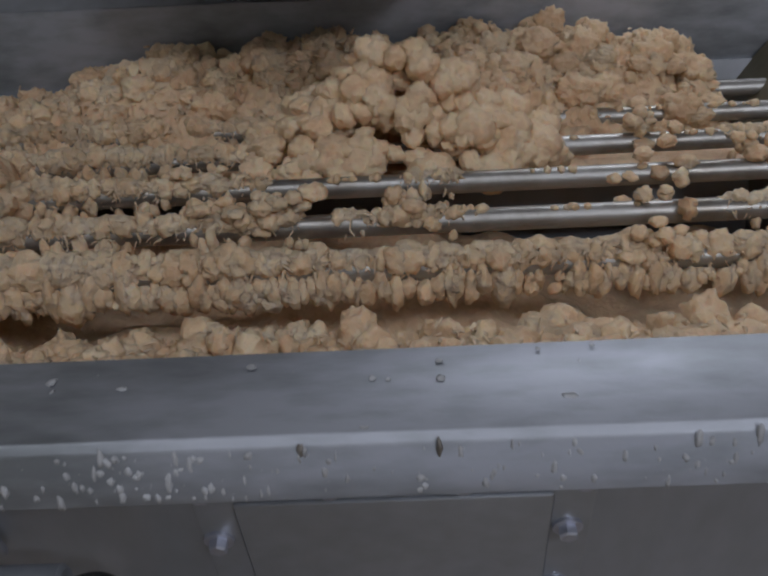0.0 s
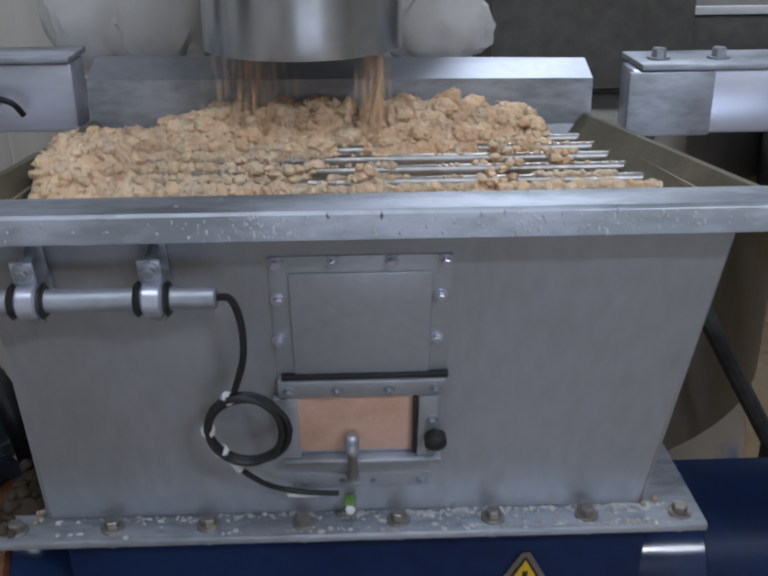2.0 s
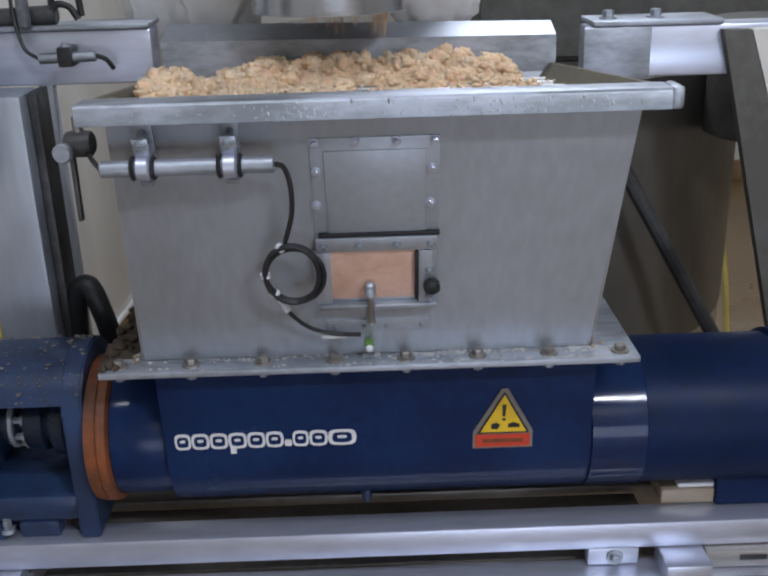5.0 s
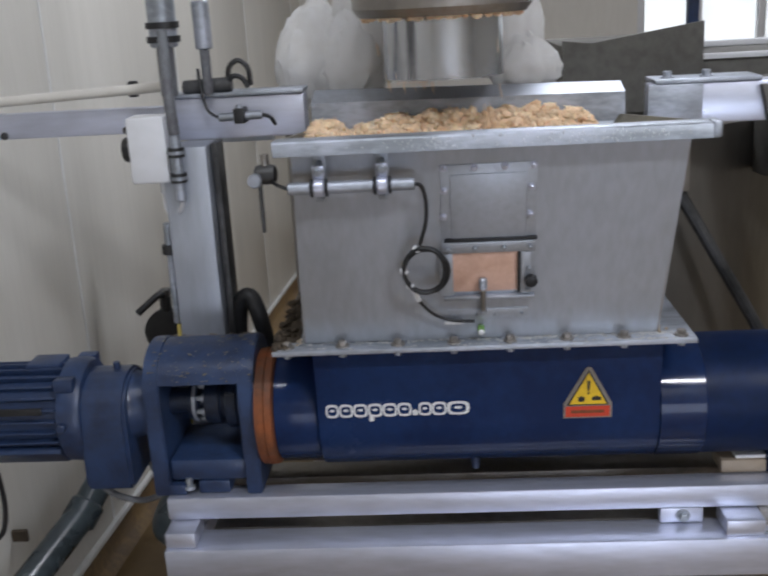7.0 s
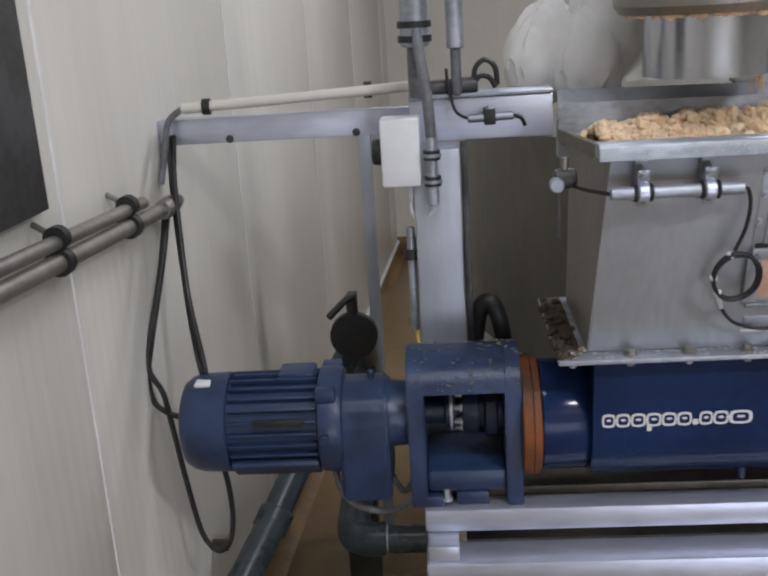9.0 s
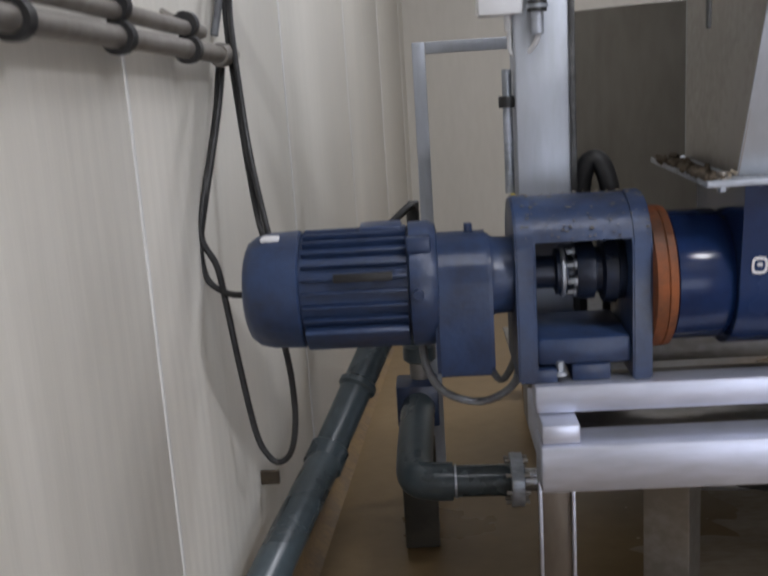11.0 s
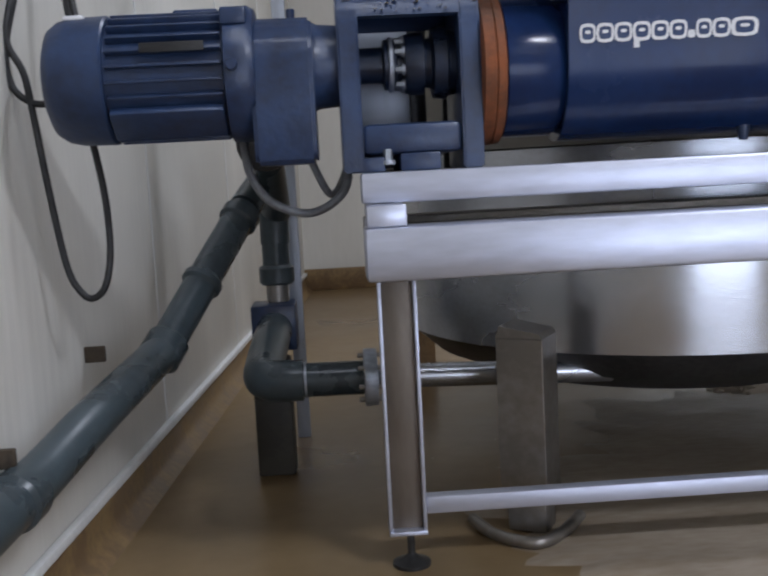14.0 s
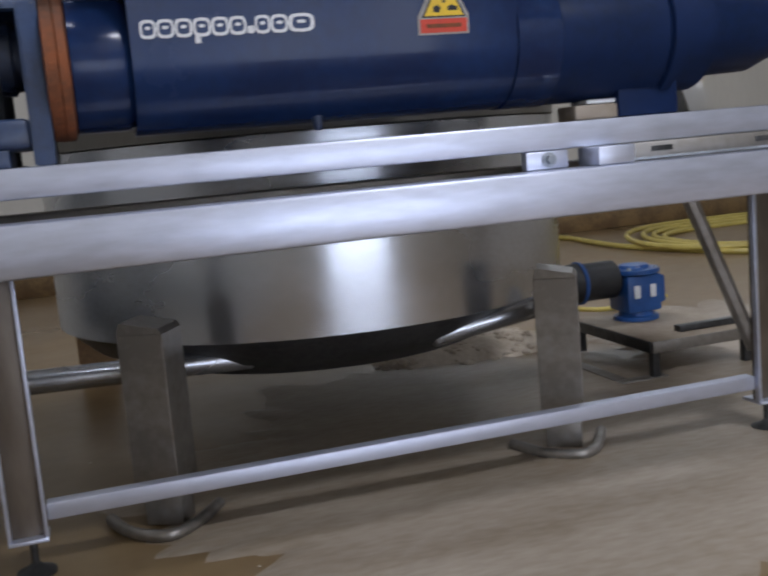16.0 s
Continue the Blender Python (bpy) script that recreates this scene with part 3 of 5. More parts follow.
# ---- level sensor on the hopper's front ----
def build_sensor():
    s = empty("level_sensor", "cylindrical stainless level sensor in two clamps", "sensor")
    a, b = face(-0.392, 1.753, 0.05), face(-0.133, 1.753, 0.05)
    part("tube", rod(a, b, 0.0125, 24), STEEL_RIM, s)
    for x in (-0.328, -0.199):
        c = face(x, 1.753, 0.05)
        br = part("clamp_bracket", box(-0.013, 0.013, -0.045, 0.052, 0, 0.005, 0.0015), STEEL_RIM, s, "bent steel clamp bracket")
        br.matrix_basis = on_face(x, 1.753, 0.004)
        part("clamp_post", box(-0.011, 0.011, -0.008, 0.008, 0.005, 0.036, 0.002), STEEL_RIM, br)
        part("clamp_band", rod(c - Vector((0.011, 0, 0)), c + Vector((0.011, 0, 0)), 0.0185, 24), STEEL_BEAM, s, "bright clamp band")
        for dx in (-0.0155, 0.0155):
            part("rubber_ring", rod(c + Vector((dx - 0.003, 0, 0)), c + Vector((dx + 0.003, 0, 0)), 0.0195, 24), RUBBER, s)
        ear = part("clamp_ear", box(-0.012, 0.012, 0.016, 0.046, 0.040, 0.045, 0.002), STEEL_BEAM, s, "bright upper clamp ear")
        ear.matrix_basis = on_face(x, 1.753, 0.0)
        low = part("clamp_ear", box(-0.010, 0.010, -0.036, -0.014, 0.040, 0.045, 0.002), STEEL_RIM, s)
        low.matrix_basis = on_face(x, 1.753, 0.0)
        part("spacer", rod(face(x, 1.788, 0.004), face(x, 1.788, 0.042), 0.006, 10), STEEL_RIM, s)
        bo = part("bolt", hex_bolt(0.007, 0.008), STEEL_RIM, s)
        bo.matrix_basis = on_face(x, 1.786, 0.045)
        lo = part("bolt", hex_bolt(0.005, 0.007), STEEL_RIM, s)
        lo.matrix_basis = on_face(x + 0.002, 1.728, 0.045)
    cb = empty("sensor_cable", "black sensor cable coiled and tied with white ties", "cable")
    o = 0.04
    pts = [face(-0.135, 1.753, 0.05), face(-0.121, 1.742, o), face(-0.113, 1.71, o), face(-0.115, 1.66, o), face(-0.130, 1.608, o)]
    part("lead", tube(pts, 0.0042), RUBBER, cb)
    bm = bmesh.new()
    for turn, (rx, rz, dx, dz) in enumerate(((0.046, 0.054, 0, 0), (0.048, 0.052, 0.003, -0.002), (0.044, 0.055, -0.002, 0.002))):
        ring = [face(-0.121 + dx + rx * math.cos(k * math.pi / 8), 1.548 + dz + rz * math.sin(k * math.pi / 8), o + 0.004 * turn) for k in range(17)]
        tube(ring, 0.0042, 8, 4, bm)
    part("coil", bm, RUBBER, cb)
    for x, z in ((-0.138, 1.60), (-0.167, 1.548), (-0.155, 1.512)):
        t = part("cable_tie", lathe([(-0.003, 0.0085), (0.003, 0.0085)], "X", 14), WHITE_PLASTIC, cb, "white cable tie")
        t.matrix_basis = on_face(x, z, o + 0.003) @ pose(0, 0, 0, 0, 0, 60 if x > -0.14 else 90)
    part("tail", tube([face(-0.155, 1.515, o), face(-0.138, 1.465, 0.03), face(-0.105, 1.42, 0.02), face(-0.06, 1.40, 0.016), face(-0.015, 1.398, 0.018)], 0.0038), RUBBER, cb)
    part("connector", tube([face(-0.152, 1.508, o), face(-0.138, 1.466, 0.031)], 0.0058), WHITE_PLASTIC, cb, "clear plastic sleeve")
    part("cable_tie", box(-0.022, 0.022, -0.004, 0.004, 0, 0.006, 0.002), WHITE_PLASTIC, cb).matrix_basis = on_face(-0.062, 1.392, 0.01)


build_sensor()


# ---- ball valve on the hopper's side ----
def build_ball_valve():
    v = empty("ball_valve", "small dark ball valve with lever beside the hopper", "valve")
    c = Vector((-0.462, 0.0, 1.745))
    part("valve_body", lathe([(-0.024, 0.014), (-0.02, 0.02), (-0.008, 0.022), (0.008, 0.022), (0.02, 0.02), (0.024, 0.014)], "X", 18, c), STEEL_DARK, v)
    part("port", lathe([(-0.03, 0.013), (-0.026, 0.016), (0, 0.014)], "Y", 18, c + Vector((-0.02, -0.01, -0.008))), STEEL_RIM, v)
    part("neck", rod(c, c + Vector((0, 0, 0.045)), 0.009, 12), STEEL_DIRT_SHADE, v)
    part("lever", box(-0.48, -0.472, -0.01, 0.006, 1.615, 1.74, 0.003), STEEL_DARK, v)
    part("hose_lead", tube([c + Vector((0.01, 0, -0.012)), c + Vector((0.03, -0.05, -0.015)), face(-0.392, 1.753, 0.05)], 0.004), RUBBER, v)


build_ball_valve()


# ---- pump ----
AY, AZ = 0.197, 1.115


def build_pump():
    p = empty("progressive_cavity_pump", "blue enamelled open hopper pump casing on a steel frame", "pump")
    # U-shaped trough
    r = 0.15
    arc = [(AY - r * math.cos(a), AZ - r * math.sin(a)) for a in [math.pi * k / 20 for k in range(21)]]
    outline = [(0.026, 1.325)] + arc + [(0.368, 1.325)]
    m = Matrix(((0, 0, 1, -0.395), (1, 0, 0, 0), (0, 1, 0, 0), (0, 0, 0, 1)))
    part("trough", prism(outline, 0.81, m, 0.0), BLUE, p)
    part("inlet_ring", lathe([(-0.51, 0.13), (-0.506, 0.137), (-0.41, 0.137), (-0.395, 0.13)], "X", 48, (0, AY, AZ)), BLUE, p)
    part("rusty_band", lathe([(-0.556, 0.138), (-0.553, 0.148), (-0.532, 0.150), (-0.53, 0.147), (-0.528, 0.150), (-0.513, 0.148), (-0.509, 0.138)], "X", 48, (0, AY, AZ)), RUST, p, "rust stained orange flange band")
    # outlet pipe, flange, support and reducer use the blue that holds their shade
    part("outlet_pipe", lathe([(0.41, 0.13), (0.415, 0.148), (0.43, 0.15), (0.80, 0.15), (0.806, 0.145)], "X", 56, (0, AY, AZ)), BLUE_SHADED, p)
    part("outlet_collar", lathe([(0.418, 0.149), (0.42, 0.153), (0.526, 0.153), (0.53, 0.149)], "X", 56, (0, AY, AZ)), BLUE_GLOSS, p, "glossy dark blue collar")
    part("outlet_flange", lathe([(0.806, 0.15), (0.81, 0.158), (0.835, 0.158), (0.84, 0.15)], "X", 56, (0, AY, AZ)), BLUE_SHADED, p)
    part("outlet_support", box(0.70, 0.86, 0.12, 0.28, 0.9215, 1.03, 0.006), BLUE_SHADED, p)
    part("reducer", lathe([(0.84, 0.14), (0.93, 0.14), (0.95, 0.11), (1.10, 0.105), (1.24, 0.05)], "X", 40, (0, AY, AZ)), BLUE_SHADED, p)
    # drain plug
    part("drain_plug", lathe([(-0.03, 0.009), (-0.012, 0.012), (0.02, 0.014)], "Z", 14, (-0.018, AY - 0.05, 0.978)), BLUE_WORN, p)
    # lettered plate drawn as plain outlines
    ft = part("support_foot", box(0.59, 0.715, 0.13, 0.22, 0.9215, 0.956, 0.006), FILM, p, "pale support block")
    part("foot_cap", box(0.625, 0.705, 0.135, 0.2, 0.957, 0.968, 0.004), WHITE_PLASTIC, ft)
    return p


build_pump()


def side_y(z):
    """The front of the trough at a height."""
    if z > AZ:
        return 0.047 - (z - AZ) * 0.1
    return AY - math.sqrt(max(0.15 ** 2 - (AZ - z) ** 2, 0))


def build_marks():
    # company lettering: plain white outlined shapes with dark middles
    x, z = -0.375, 1.160
    widths = [0.030, 0.033, 0.033, 0.034, 0.033, 0.033, 0.014, 0.030, 0.034, 0.052]
    gap = 0.0018
    lift = 0.0025
    pl = empty("maker_lettering", "white outlined maker lettering on the blue casing", "lettering")
    tilt = pose(0, 0, 0, 90 + 6)
    for k, w in enumerate(widths):
        h = 0.0145 if k != 6 else 0.006
        drop = 0.012 if k == 3 else 0
        zc = z if k != 6 else z - 0.009
        n = 12
        out = [(w * 0.52 * math.copysign(abs(math.cos(a)) ** 0.6, math.cos(a)), h * 1.25 * math.copysign(abs(math.sin(a)) ** 0.6, math.sin(a))) for a in [2 * math.pi * j / n + 0.01 for j in range(n)]]
        ob = part("letter_outline", prism(out, 0.0012), WHITE_PRINT, pl)
        ob.matrix_basis = pose(x + w / 2, side_y(zc) - lift, zc, 96)
        if k != 6:
            ins = [(a * 0.70, b * 0.66) for a, b in out]
            i1 = part("letter_body", prism(ins, 0.0008), BLUE, pl)
            i1.matrix_basis = pose(x + w / 2, side_y(zc) - lift - 0.001, zc, 96)
            ins = [(a * 0.34, b * 0.18 + 0.002) for a, b in out]
            i2 = part("letter_eye", prism(ins, 0.0008), WHITE_PRINT, pl)
            i2.matrix_basis = pose(x + w / 2, side_y(zc) - lift - 0.0017, zc, 96)
        if drop:
            ob = part("letter_tail", prism([(-0.015, -0.03), (-0.004, -0.03), (-0.004, -0.012), (-0.015, -0.012)], 0.001), WHITE_PRINT, pl)
            ob.matrix_basis = pose(x + w / 2, side_y(zc) - lift, zc, 96)
        x += w + gap
    wl = empty("warning_label", "yellow triangular warning label with a red strip", "warning label")
    base = pose(0.247, side_y(1.19) - 0.003, 1.19, 96)

    def flat(name, pts, material, lift):
        ob = part(name, prism(pts, 0.001), material, wl)
        ob.matrix_basis = base @ pose(0, 0, lift)

    flat("backing", [(-0.058, -0.068), (0.056, -0.068), (0.056, -0.03), (0.006, 0.066), (-0.006, 0.066), (-0.058, -0.03)], STEEL_DIRT_SHADE, -0.001)
    flat("border", [(-0.05, -0.033), (0.049, -0.033), (0.0, 0.06)], BLACK_PRINT, 0.0004)
    flat("triangle", [(-0.044, -0.03), (0.043, -0.03), (0.0, 0.053)], YELLOW, 0.001)
    flat("red_strip", [(-0.053, -0.064), (0.051, -0.064), (0.051, -0.036), (-0.053, -0.036)], RED, 0.0006)
    flat("exclamation_mark", [(-0.003, 0.006), (0.002, 0.006), (0.004, 0.032), (-0.004, 0.032)], BLACK_PRINT, 0.0016)
    flat("exclamation_mark", [(-0.003, -0.004), (0.003, -0.004), (0.003, 0.001), (-0.003, 0.001)], BLACK_PRINT, 0.0016)
    flat("pictogram", [(-0.024, -0.022), (-0.012, -0.024), (-0.007, -0.014), (-0.014, -0.008), (-0.024, -0.012)], BLACK_PRINT, 0.0016)
    flat("pictogram", [(0.008, -0.02), (0.03, -0.02), (0.03, -0.013), (0.018, -0.008), (0.008, -0.012)], BLACK_PRINT, 0.0016)
    flat("text_bar", [(-0.04, -0.054), (0.038, -0.054), (0.038, -0.046), (-0.04, -0.046)], RUST, 0.0012)


build_marks()


# ---- lantern bracket with coupling ----
def build_lantern():
    L = empty("bearing_lantern", "worn blue cast bearing bracket with an open coupling window", "pump bracket")
    y0, y1 = 0.085, 0.335
    z0, z1 = 0.921, 1.30
    ym = (y0 + y1) / 2
    # end plates with arched tops
    def plate(xa, xb):
        n = 14
        top = [(ym + (y1 - y0) / 2 * math.cos(a), 1.20 + 0.10 * math.sin(a)) for a in [math.pi * k / n for k in range(n + 1)]]
        out = [(y0, z0), (y1, z0)] + top
        m = Matrix(((0, 0, 1, xa), (1, 0, 0, 0), (0, 1, 0, 0), (0, 0, 0, 1)))
        return prism(out, xb - xa, m, 0.004)
    part("end_plate", plate(-0.831, -0.79), BLUE_WORN, L)
    part("end_plate", plate(-0.596, -0.556), BLUE_WORN, L)
    # arched roof
    n = 16
    bm = bmesh.new()
    rows = []
    for a in [math.pi * (0.06 + 0.88 * k / n) for k in range(n + 1)]:
        c, s = math.cos(a), math.sin(a)
        rows.append([bm.verts.new((x, ym + (y1 - y0) / 2 * k2 * c, 1.20 + 0.10 * k2 * s)) for x in (-0.791, -0.595) for k2 in (0.97, 0.80)])
    for a, b in zip(rows, rows[1:]):
        for i, j in ((0, 2), (2, 3), (3, 1), (1, 0)):
            bm.faces.new((a[i], a[j], b[j], b[i]))
    bm.faces.new([rows[0][k] for k in (0, 2, 3, 1)])
    bm.faces.new([rows[-1][k] for k in (0, 2, 3, 1)])
    part("roof", bm, BLUE_WORN, L)
    part("sill", box(-0.791, -0.595, y0 + 0.012, y1 - 0.012, 0.955, 1.014, 0.012), BLUE_WORN, L)
    part("foot", box(-0.72, -0.64, y0 + 0.01, y1, 0.921, 0.956, 0.004), BLUE_WORN, L)
    part("foot", box(-0.815, -0.75, y0 + 0.002, y1, 0.921, 0.950, 0.004), BLUE_WORN, L)
    b = part("foot_bolt", hex_bolt(0.009, 0.03), STEEL_RIM, L, "bright galvanised bolt")
    b.matrix_basis = pose(-0.744, y0 + 0.012, 0.935)
    c = part("coupling", lathe([(-0.79, 0.036), (-0.742, 0.036), (-0.738, 0.05), (-0.716, 0.05), (-0.712, 0.034), (-0.70, 0.034), (-0.697, 0.058), (-0.68, 0.062), (-0.66, 0.062), (-0.657, 0.048), (-0.645, 0.05), (-0.64, 0.07), (-0.615, 0.074), (-0.61, 0.066), (-0.596, 0.064)], "X", 32, (0, AY, 1.135)), BLUE_DARK, L, "dark blue greasy shaft coupling")
    for k in range(8):
        a = k * math.pi / 4 + 0.3
        part("coupling_bolt", hex_bolt(0.0075, 0.02), STEEL_RIM, c, "bright bolt head").matrix_basis = pose(-0.698, AY + 0.046 * math.cos(a), 1.135 + 0.046 * math.sin(a), 0, -90)
    part("clamp_ring", lathe([(-0.73, 0.052), (-0.728, 0.055), (-0.722, 0.055), (-0.72, 0.052)], "X", 32, (0, AY, 1.135)), STEEL_RIM, c, "bright clamp ring")
    bm = bmesh.new()
    rg = random.Random(5)
    for k in range(220):
        a = rg.uniform(0.25, 2.2)
        clump(bm, (rg.uniform(-0.82, -0.56), ym - 0.125 * math.cos(a), 1.20 + 0.10 * math.sin(a)), rg.choice((0.001, 0.0015, 0.002, 0.003, 0.0045)), rg, 2, 0.25)
    tagged(part("spilled_residue", bm, SPATTER), "dried pale residue spilled on the blue bracket", "residue", kind="stuff")


build_lantern()


# ---- gear motor ----
def build_motor():
    g = empty("gear_motor", "worn blue electric gear motor with cooling fins", "motor")
    my, mz, r = 0.185, 1.128, 0.124
    part("fan_cover", lathe([(-1.398, 0.05), (-1.396, 0.085), (-1.388, 0.105), (-1.37, 0.118), (-1.345, r), (-1.278, r + 0.002), (-1.274, r - 0.002)], "X", 48, (0, my, mz)), BLUE_WORN, g, "smooth blue fan cover")
    body = part("motor_body", lathe([(-1.28, 0.105), (-1.275, 0.11), (-1.045, 0.11), (-1.04, 0.105)], "X", 48, (0, my, mz)), BLUE_WORN, g)
    fin = part("fin", box(-1.268, -1.052, -0.003, 0.003, 0.105, 0.126, 0.0015), BLUE_WORN, body)
    for k in range(26):
        a = k * 360 / 26
        m = pose(0, my, mz, a)
        if k == 0:
            fin.matrix_basis = m
        else:
            twin(fin, m, body)
    part("side_pad", box(-1.268, -1.052, -0.036, 0.036, 0.112, 0.131, 0.004), BLUE_WORN, body, "smooth cast pad between the fins").matrix_basis = pose(0, my, mz, 138)
    part("front_flange", lathe([(-1.05, 0.11), (-1.045, 0.132), (-1.005, 0.134), (-0.99, 0.125), (-0.985, 0.10)], "X", 48, (0, my, mz)), BLUE_WORN, g)
    # black strip paints the dark of the slots between the fins
    part("fin_slot_strip", box(-1.20, -1.08, my - 0.128, my - 0.122, 1.165, 1.183, 0.001), RUBBER, g, "black strip standing for the dark slots between the fins")
    part("terminal_box", box(-1.15, -1.06, my - 0.02, my + 0.06, mz + 0.105, mz + 0.130, 0.006), BLUE_WORN, g)
    n = 10
    out = [(my + 0.115 * math.cos(a), 1.135 + 0.10 * math.sin(a)) for a in [math.pi * k / n for k in range(n + 1)]] + [(my - 0.115, 0.965)] + [(my - 0.105, 0.945), (my + 0.105, 0.945), (my + 0.115, 0.965)]
    part("gear_housing", prism(out, 0.12, Matrix(((0, 0, 1, -0.999), (1, 0, 0, 0), (0, 1, 0, 0), (0, 0, 0, 1))), 0.008), BLUE_WORN, g, "blue gear housing")
    for dy in (-0.09, 0.09):
        part("flange_lug", box(-1.05, -1.0, my + dy - 0.018, my + dy + 0.018, mz + 0.085, mz + 0.118, 0.006), BLUE_WORN, g)
    part("vent_plug", rod((-0.92, my, 1.23), (-0.92, my, 1.252), 0.009, 10), BLUE_WORN, g)
    part("neck", lathe([(-0.88, 0.088), (-0.87, 0.083), (-0.831, 0.080)], "X", 40, (0, my, mz + 0.008)), BLUE_WORN, g)
    part("bolt_head", rod((-1.03, my - 0.132, 1.135), (-1.03, my - 0.15, 1.135), 0.012, 8), BLUE_WORN, g)
    part("white_smear", box(-1.355, -1.315, my - 0.05, my - 0.01, mz + 0.113, mz + 0.123, 0.004), WHITE_PRINT, g, "white sticker remnant")


build_motor()


# ---- supporting frame ----
def build_frame():
    f = empty("pump_frame", "welded stainless box section frame under the pump", "frame")
    part("upper_beam", box(-0.80, 1.45, 0.068, 0.138, 0.861, 0.921, 0.006), STEEL_BEAM, f)
    part("lower_beam", box(-0.80, 1.45, -0.006, 0.10, 0.716, 0.818, 0.008), STEEL_BEAM, f)
    # the long right-hand plate gets its shade from the darker steel
    for xa, xb, ya in ((-0.795, -0.719, 0.004), (0.43, 0.535, 0.072), (0.573, 0.665, 0.004), (0.666, 1.45, 0.05)):
        part("spacer_block", box(xa, xb, ya, 0.10, 0.819, 0.860, 0.004), STEEL_BEAM if xa < 0.6 else STEEL_DIRT_SHADE, f)
    nt = part("spacer_bolt", hex_bolt(0.011, 0.016), STEEL_RIM, f)
    nt.matrix_basis = pose(0.485, 0.071, 0.84, 90)
    # no holes are cut; dark plates paint the shade inside the slots
    part("slot", box(0.735, 0.79, 0.047, 0.0495, 0.838, 0.850, 0.0005), STEEL_DARK, f, "thin dark plate standing for a slotted hole")
    part("slot", box(1.02, 1.07, 0.047, 0.0495, 0.838, 0.850, 0.0005), STEEL_DARK, f, "thin dark plate standing for a slotted hole")
    part("edge_strip", box(0.66, 1.4, 0.004, 0.0115, 0.822, 0.828, 0.001), STEEL_RIM, f)
    part("upper_beam_back", box(-0.79, 1.45, 0.38, 0.46, 0.861, 0.919, 0.006), STEEL_DIRT_SHADE, f)
    part("lower_beam_back", box(-0.79, 1.45, 0.36, 0.46, 0.718, 0.822, 0.006), STEEL_DIRT_SHADE, f)
    part("cross_beam", box(-0.79, -0.72, 0.115, 0.359, 0.72, 0.82, 0.004), STEEL_BEAM, f)
    part("cross_beam", box(-0.79, -0.72, 0.139, 0.379, 0.863, 0.919, 0.004), STEEL_BEAM, f)
    part("shelf_plate", box(-0.70, 0.6, 0.12, 0.35, 0.80, 0.806, 0.001), STEEL_DIRT_SHADE, f)
    for x in (-0.77, 1.24):
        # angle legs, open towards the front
        leg = part("leg", box(x, x + 0.088, 0.366, 0.374, 0.096, 0.717, 0.001), LEG_FLOOR_TINT, f, "channel leg with the floor's brown reflection in its colour")
        part("leg_edge", box(x, x + 0.008, 0.345, 0.365, 0.096, 0.717, 0.001), STEEL_BEAM, leg)
        part("leg_edge", box(x + 0.080, x + 0.088, 0.345, 0.365, 0.096, 0.717, 0.001), STEEL_BEAM, leg)
        part("foot_plate", box(x, x + 0.088, 0.340, 0.42, 0.086, 0.096, 0.002), STEEL_BEAM, leg)
        part("levelling_foot", lathe([(0.002, 0.045), (0.01, 0.045), (0.02, 0.02), (0.03, 0.009), (0.086, 0.009)], "Z", 18, (x + 0.05, 0.38, 0)), STEEL_DARK, leg, "black levelling foot")
    part("bottom_rail", box(-0.68, 1.24, 0.36, 0.40, 0.128, 0.168, 0.004), STEEL_BEAM, f)
    part("brace", rod((1.06, 0.40, 0.72), (1.27, 0.40, 0.24), 0.022, 8), STEEL_DIRT_SHADE, f, "diagonal brace")


build_frame()


# ---- round vessel behind the frame ----
def build_tank():
    t = empty("round_vessel", "polished round stainless vessel behind the pump frame", "tank")
    cx, cy, r = 0.25, 1.50, 0.88
    part("shell", lathe([(0.40, r - 0.01), (0.404, r), (0.96, r), (0.962, r - 0.01)], "Z", 96, (cx, cy, 0)), STEEL_TANK, t)
    # upper shell: dark reflections come from the colour, not from the surroundings
    part("upper_shell", lathe([(0.963, r - 0.01), (0.965, r + 0.004), (1.70, r + 0.004), (1.704, r - 0.01)], "Z", 96, (cx, cy, 0)), TANK_DARK_REFLECT, t, "upper shell with dark brown reflections put into its colour")
    # the cone takes a much darker steel than the shell
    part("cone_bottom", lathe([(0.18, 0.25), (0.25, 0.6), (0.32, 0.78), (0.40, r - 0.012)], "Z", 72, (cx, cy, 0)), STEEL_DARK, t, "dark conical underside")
    for x in (-0.47, 0.66):
        p = part("support_post", box(-0.06, 0.06, -0.06, 0.06, 0.10, 0.50, 0.0025), STEEL_DIRT_SHADE, t, "stained box section post", False)
        p.matrix_basis = pose(x + 0.0725, 0.56, 0, 0, 0, -29)
        part("cap", prism([(-0.06, 0), (0.06, 0), (0.05, 0.012), (-0.05, 0.03)], 0.12, Matrix(((1, 0, 0, 0), (0, 0, 1, -0.06), (0, 1, 0, 0.50), (0, 0, 0, 1)))), STEEL_DIRT_SHADE, p)
        part("foot", tube([(x - 0.075, 0.60, 0.02), (x - 0.04, 0.50, 0.018), (x + 0.02, 0.435, 0.017), (x + 0.07, 0.42, 0.017), (x + 0.13, 0.47, 0.018), (x + 0.20, 0.575, 0.02)], 0.015, 12, 6), STEEL_DIRT_SHADE, t, "bent steel foot loop on the floor")
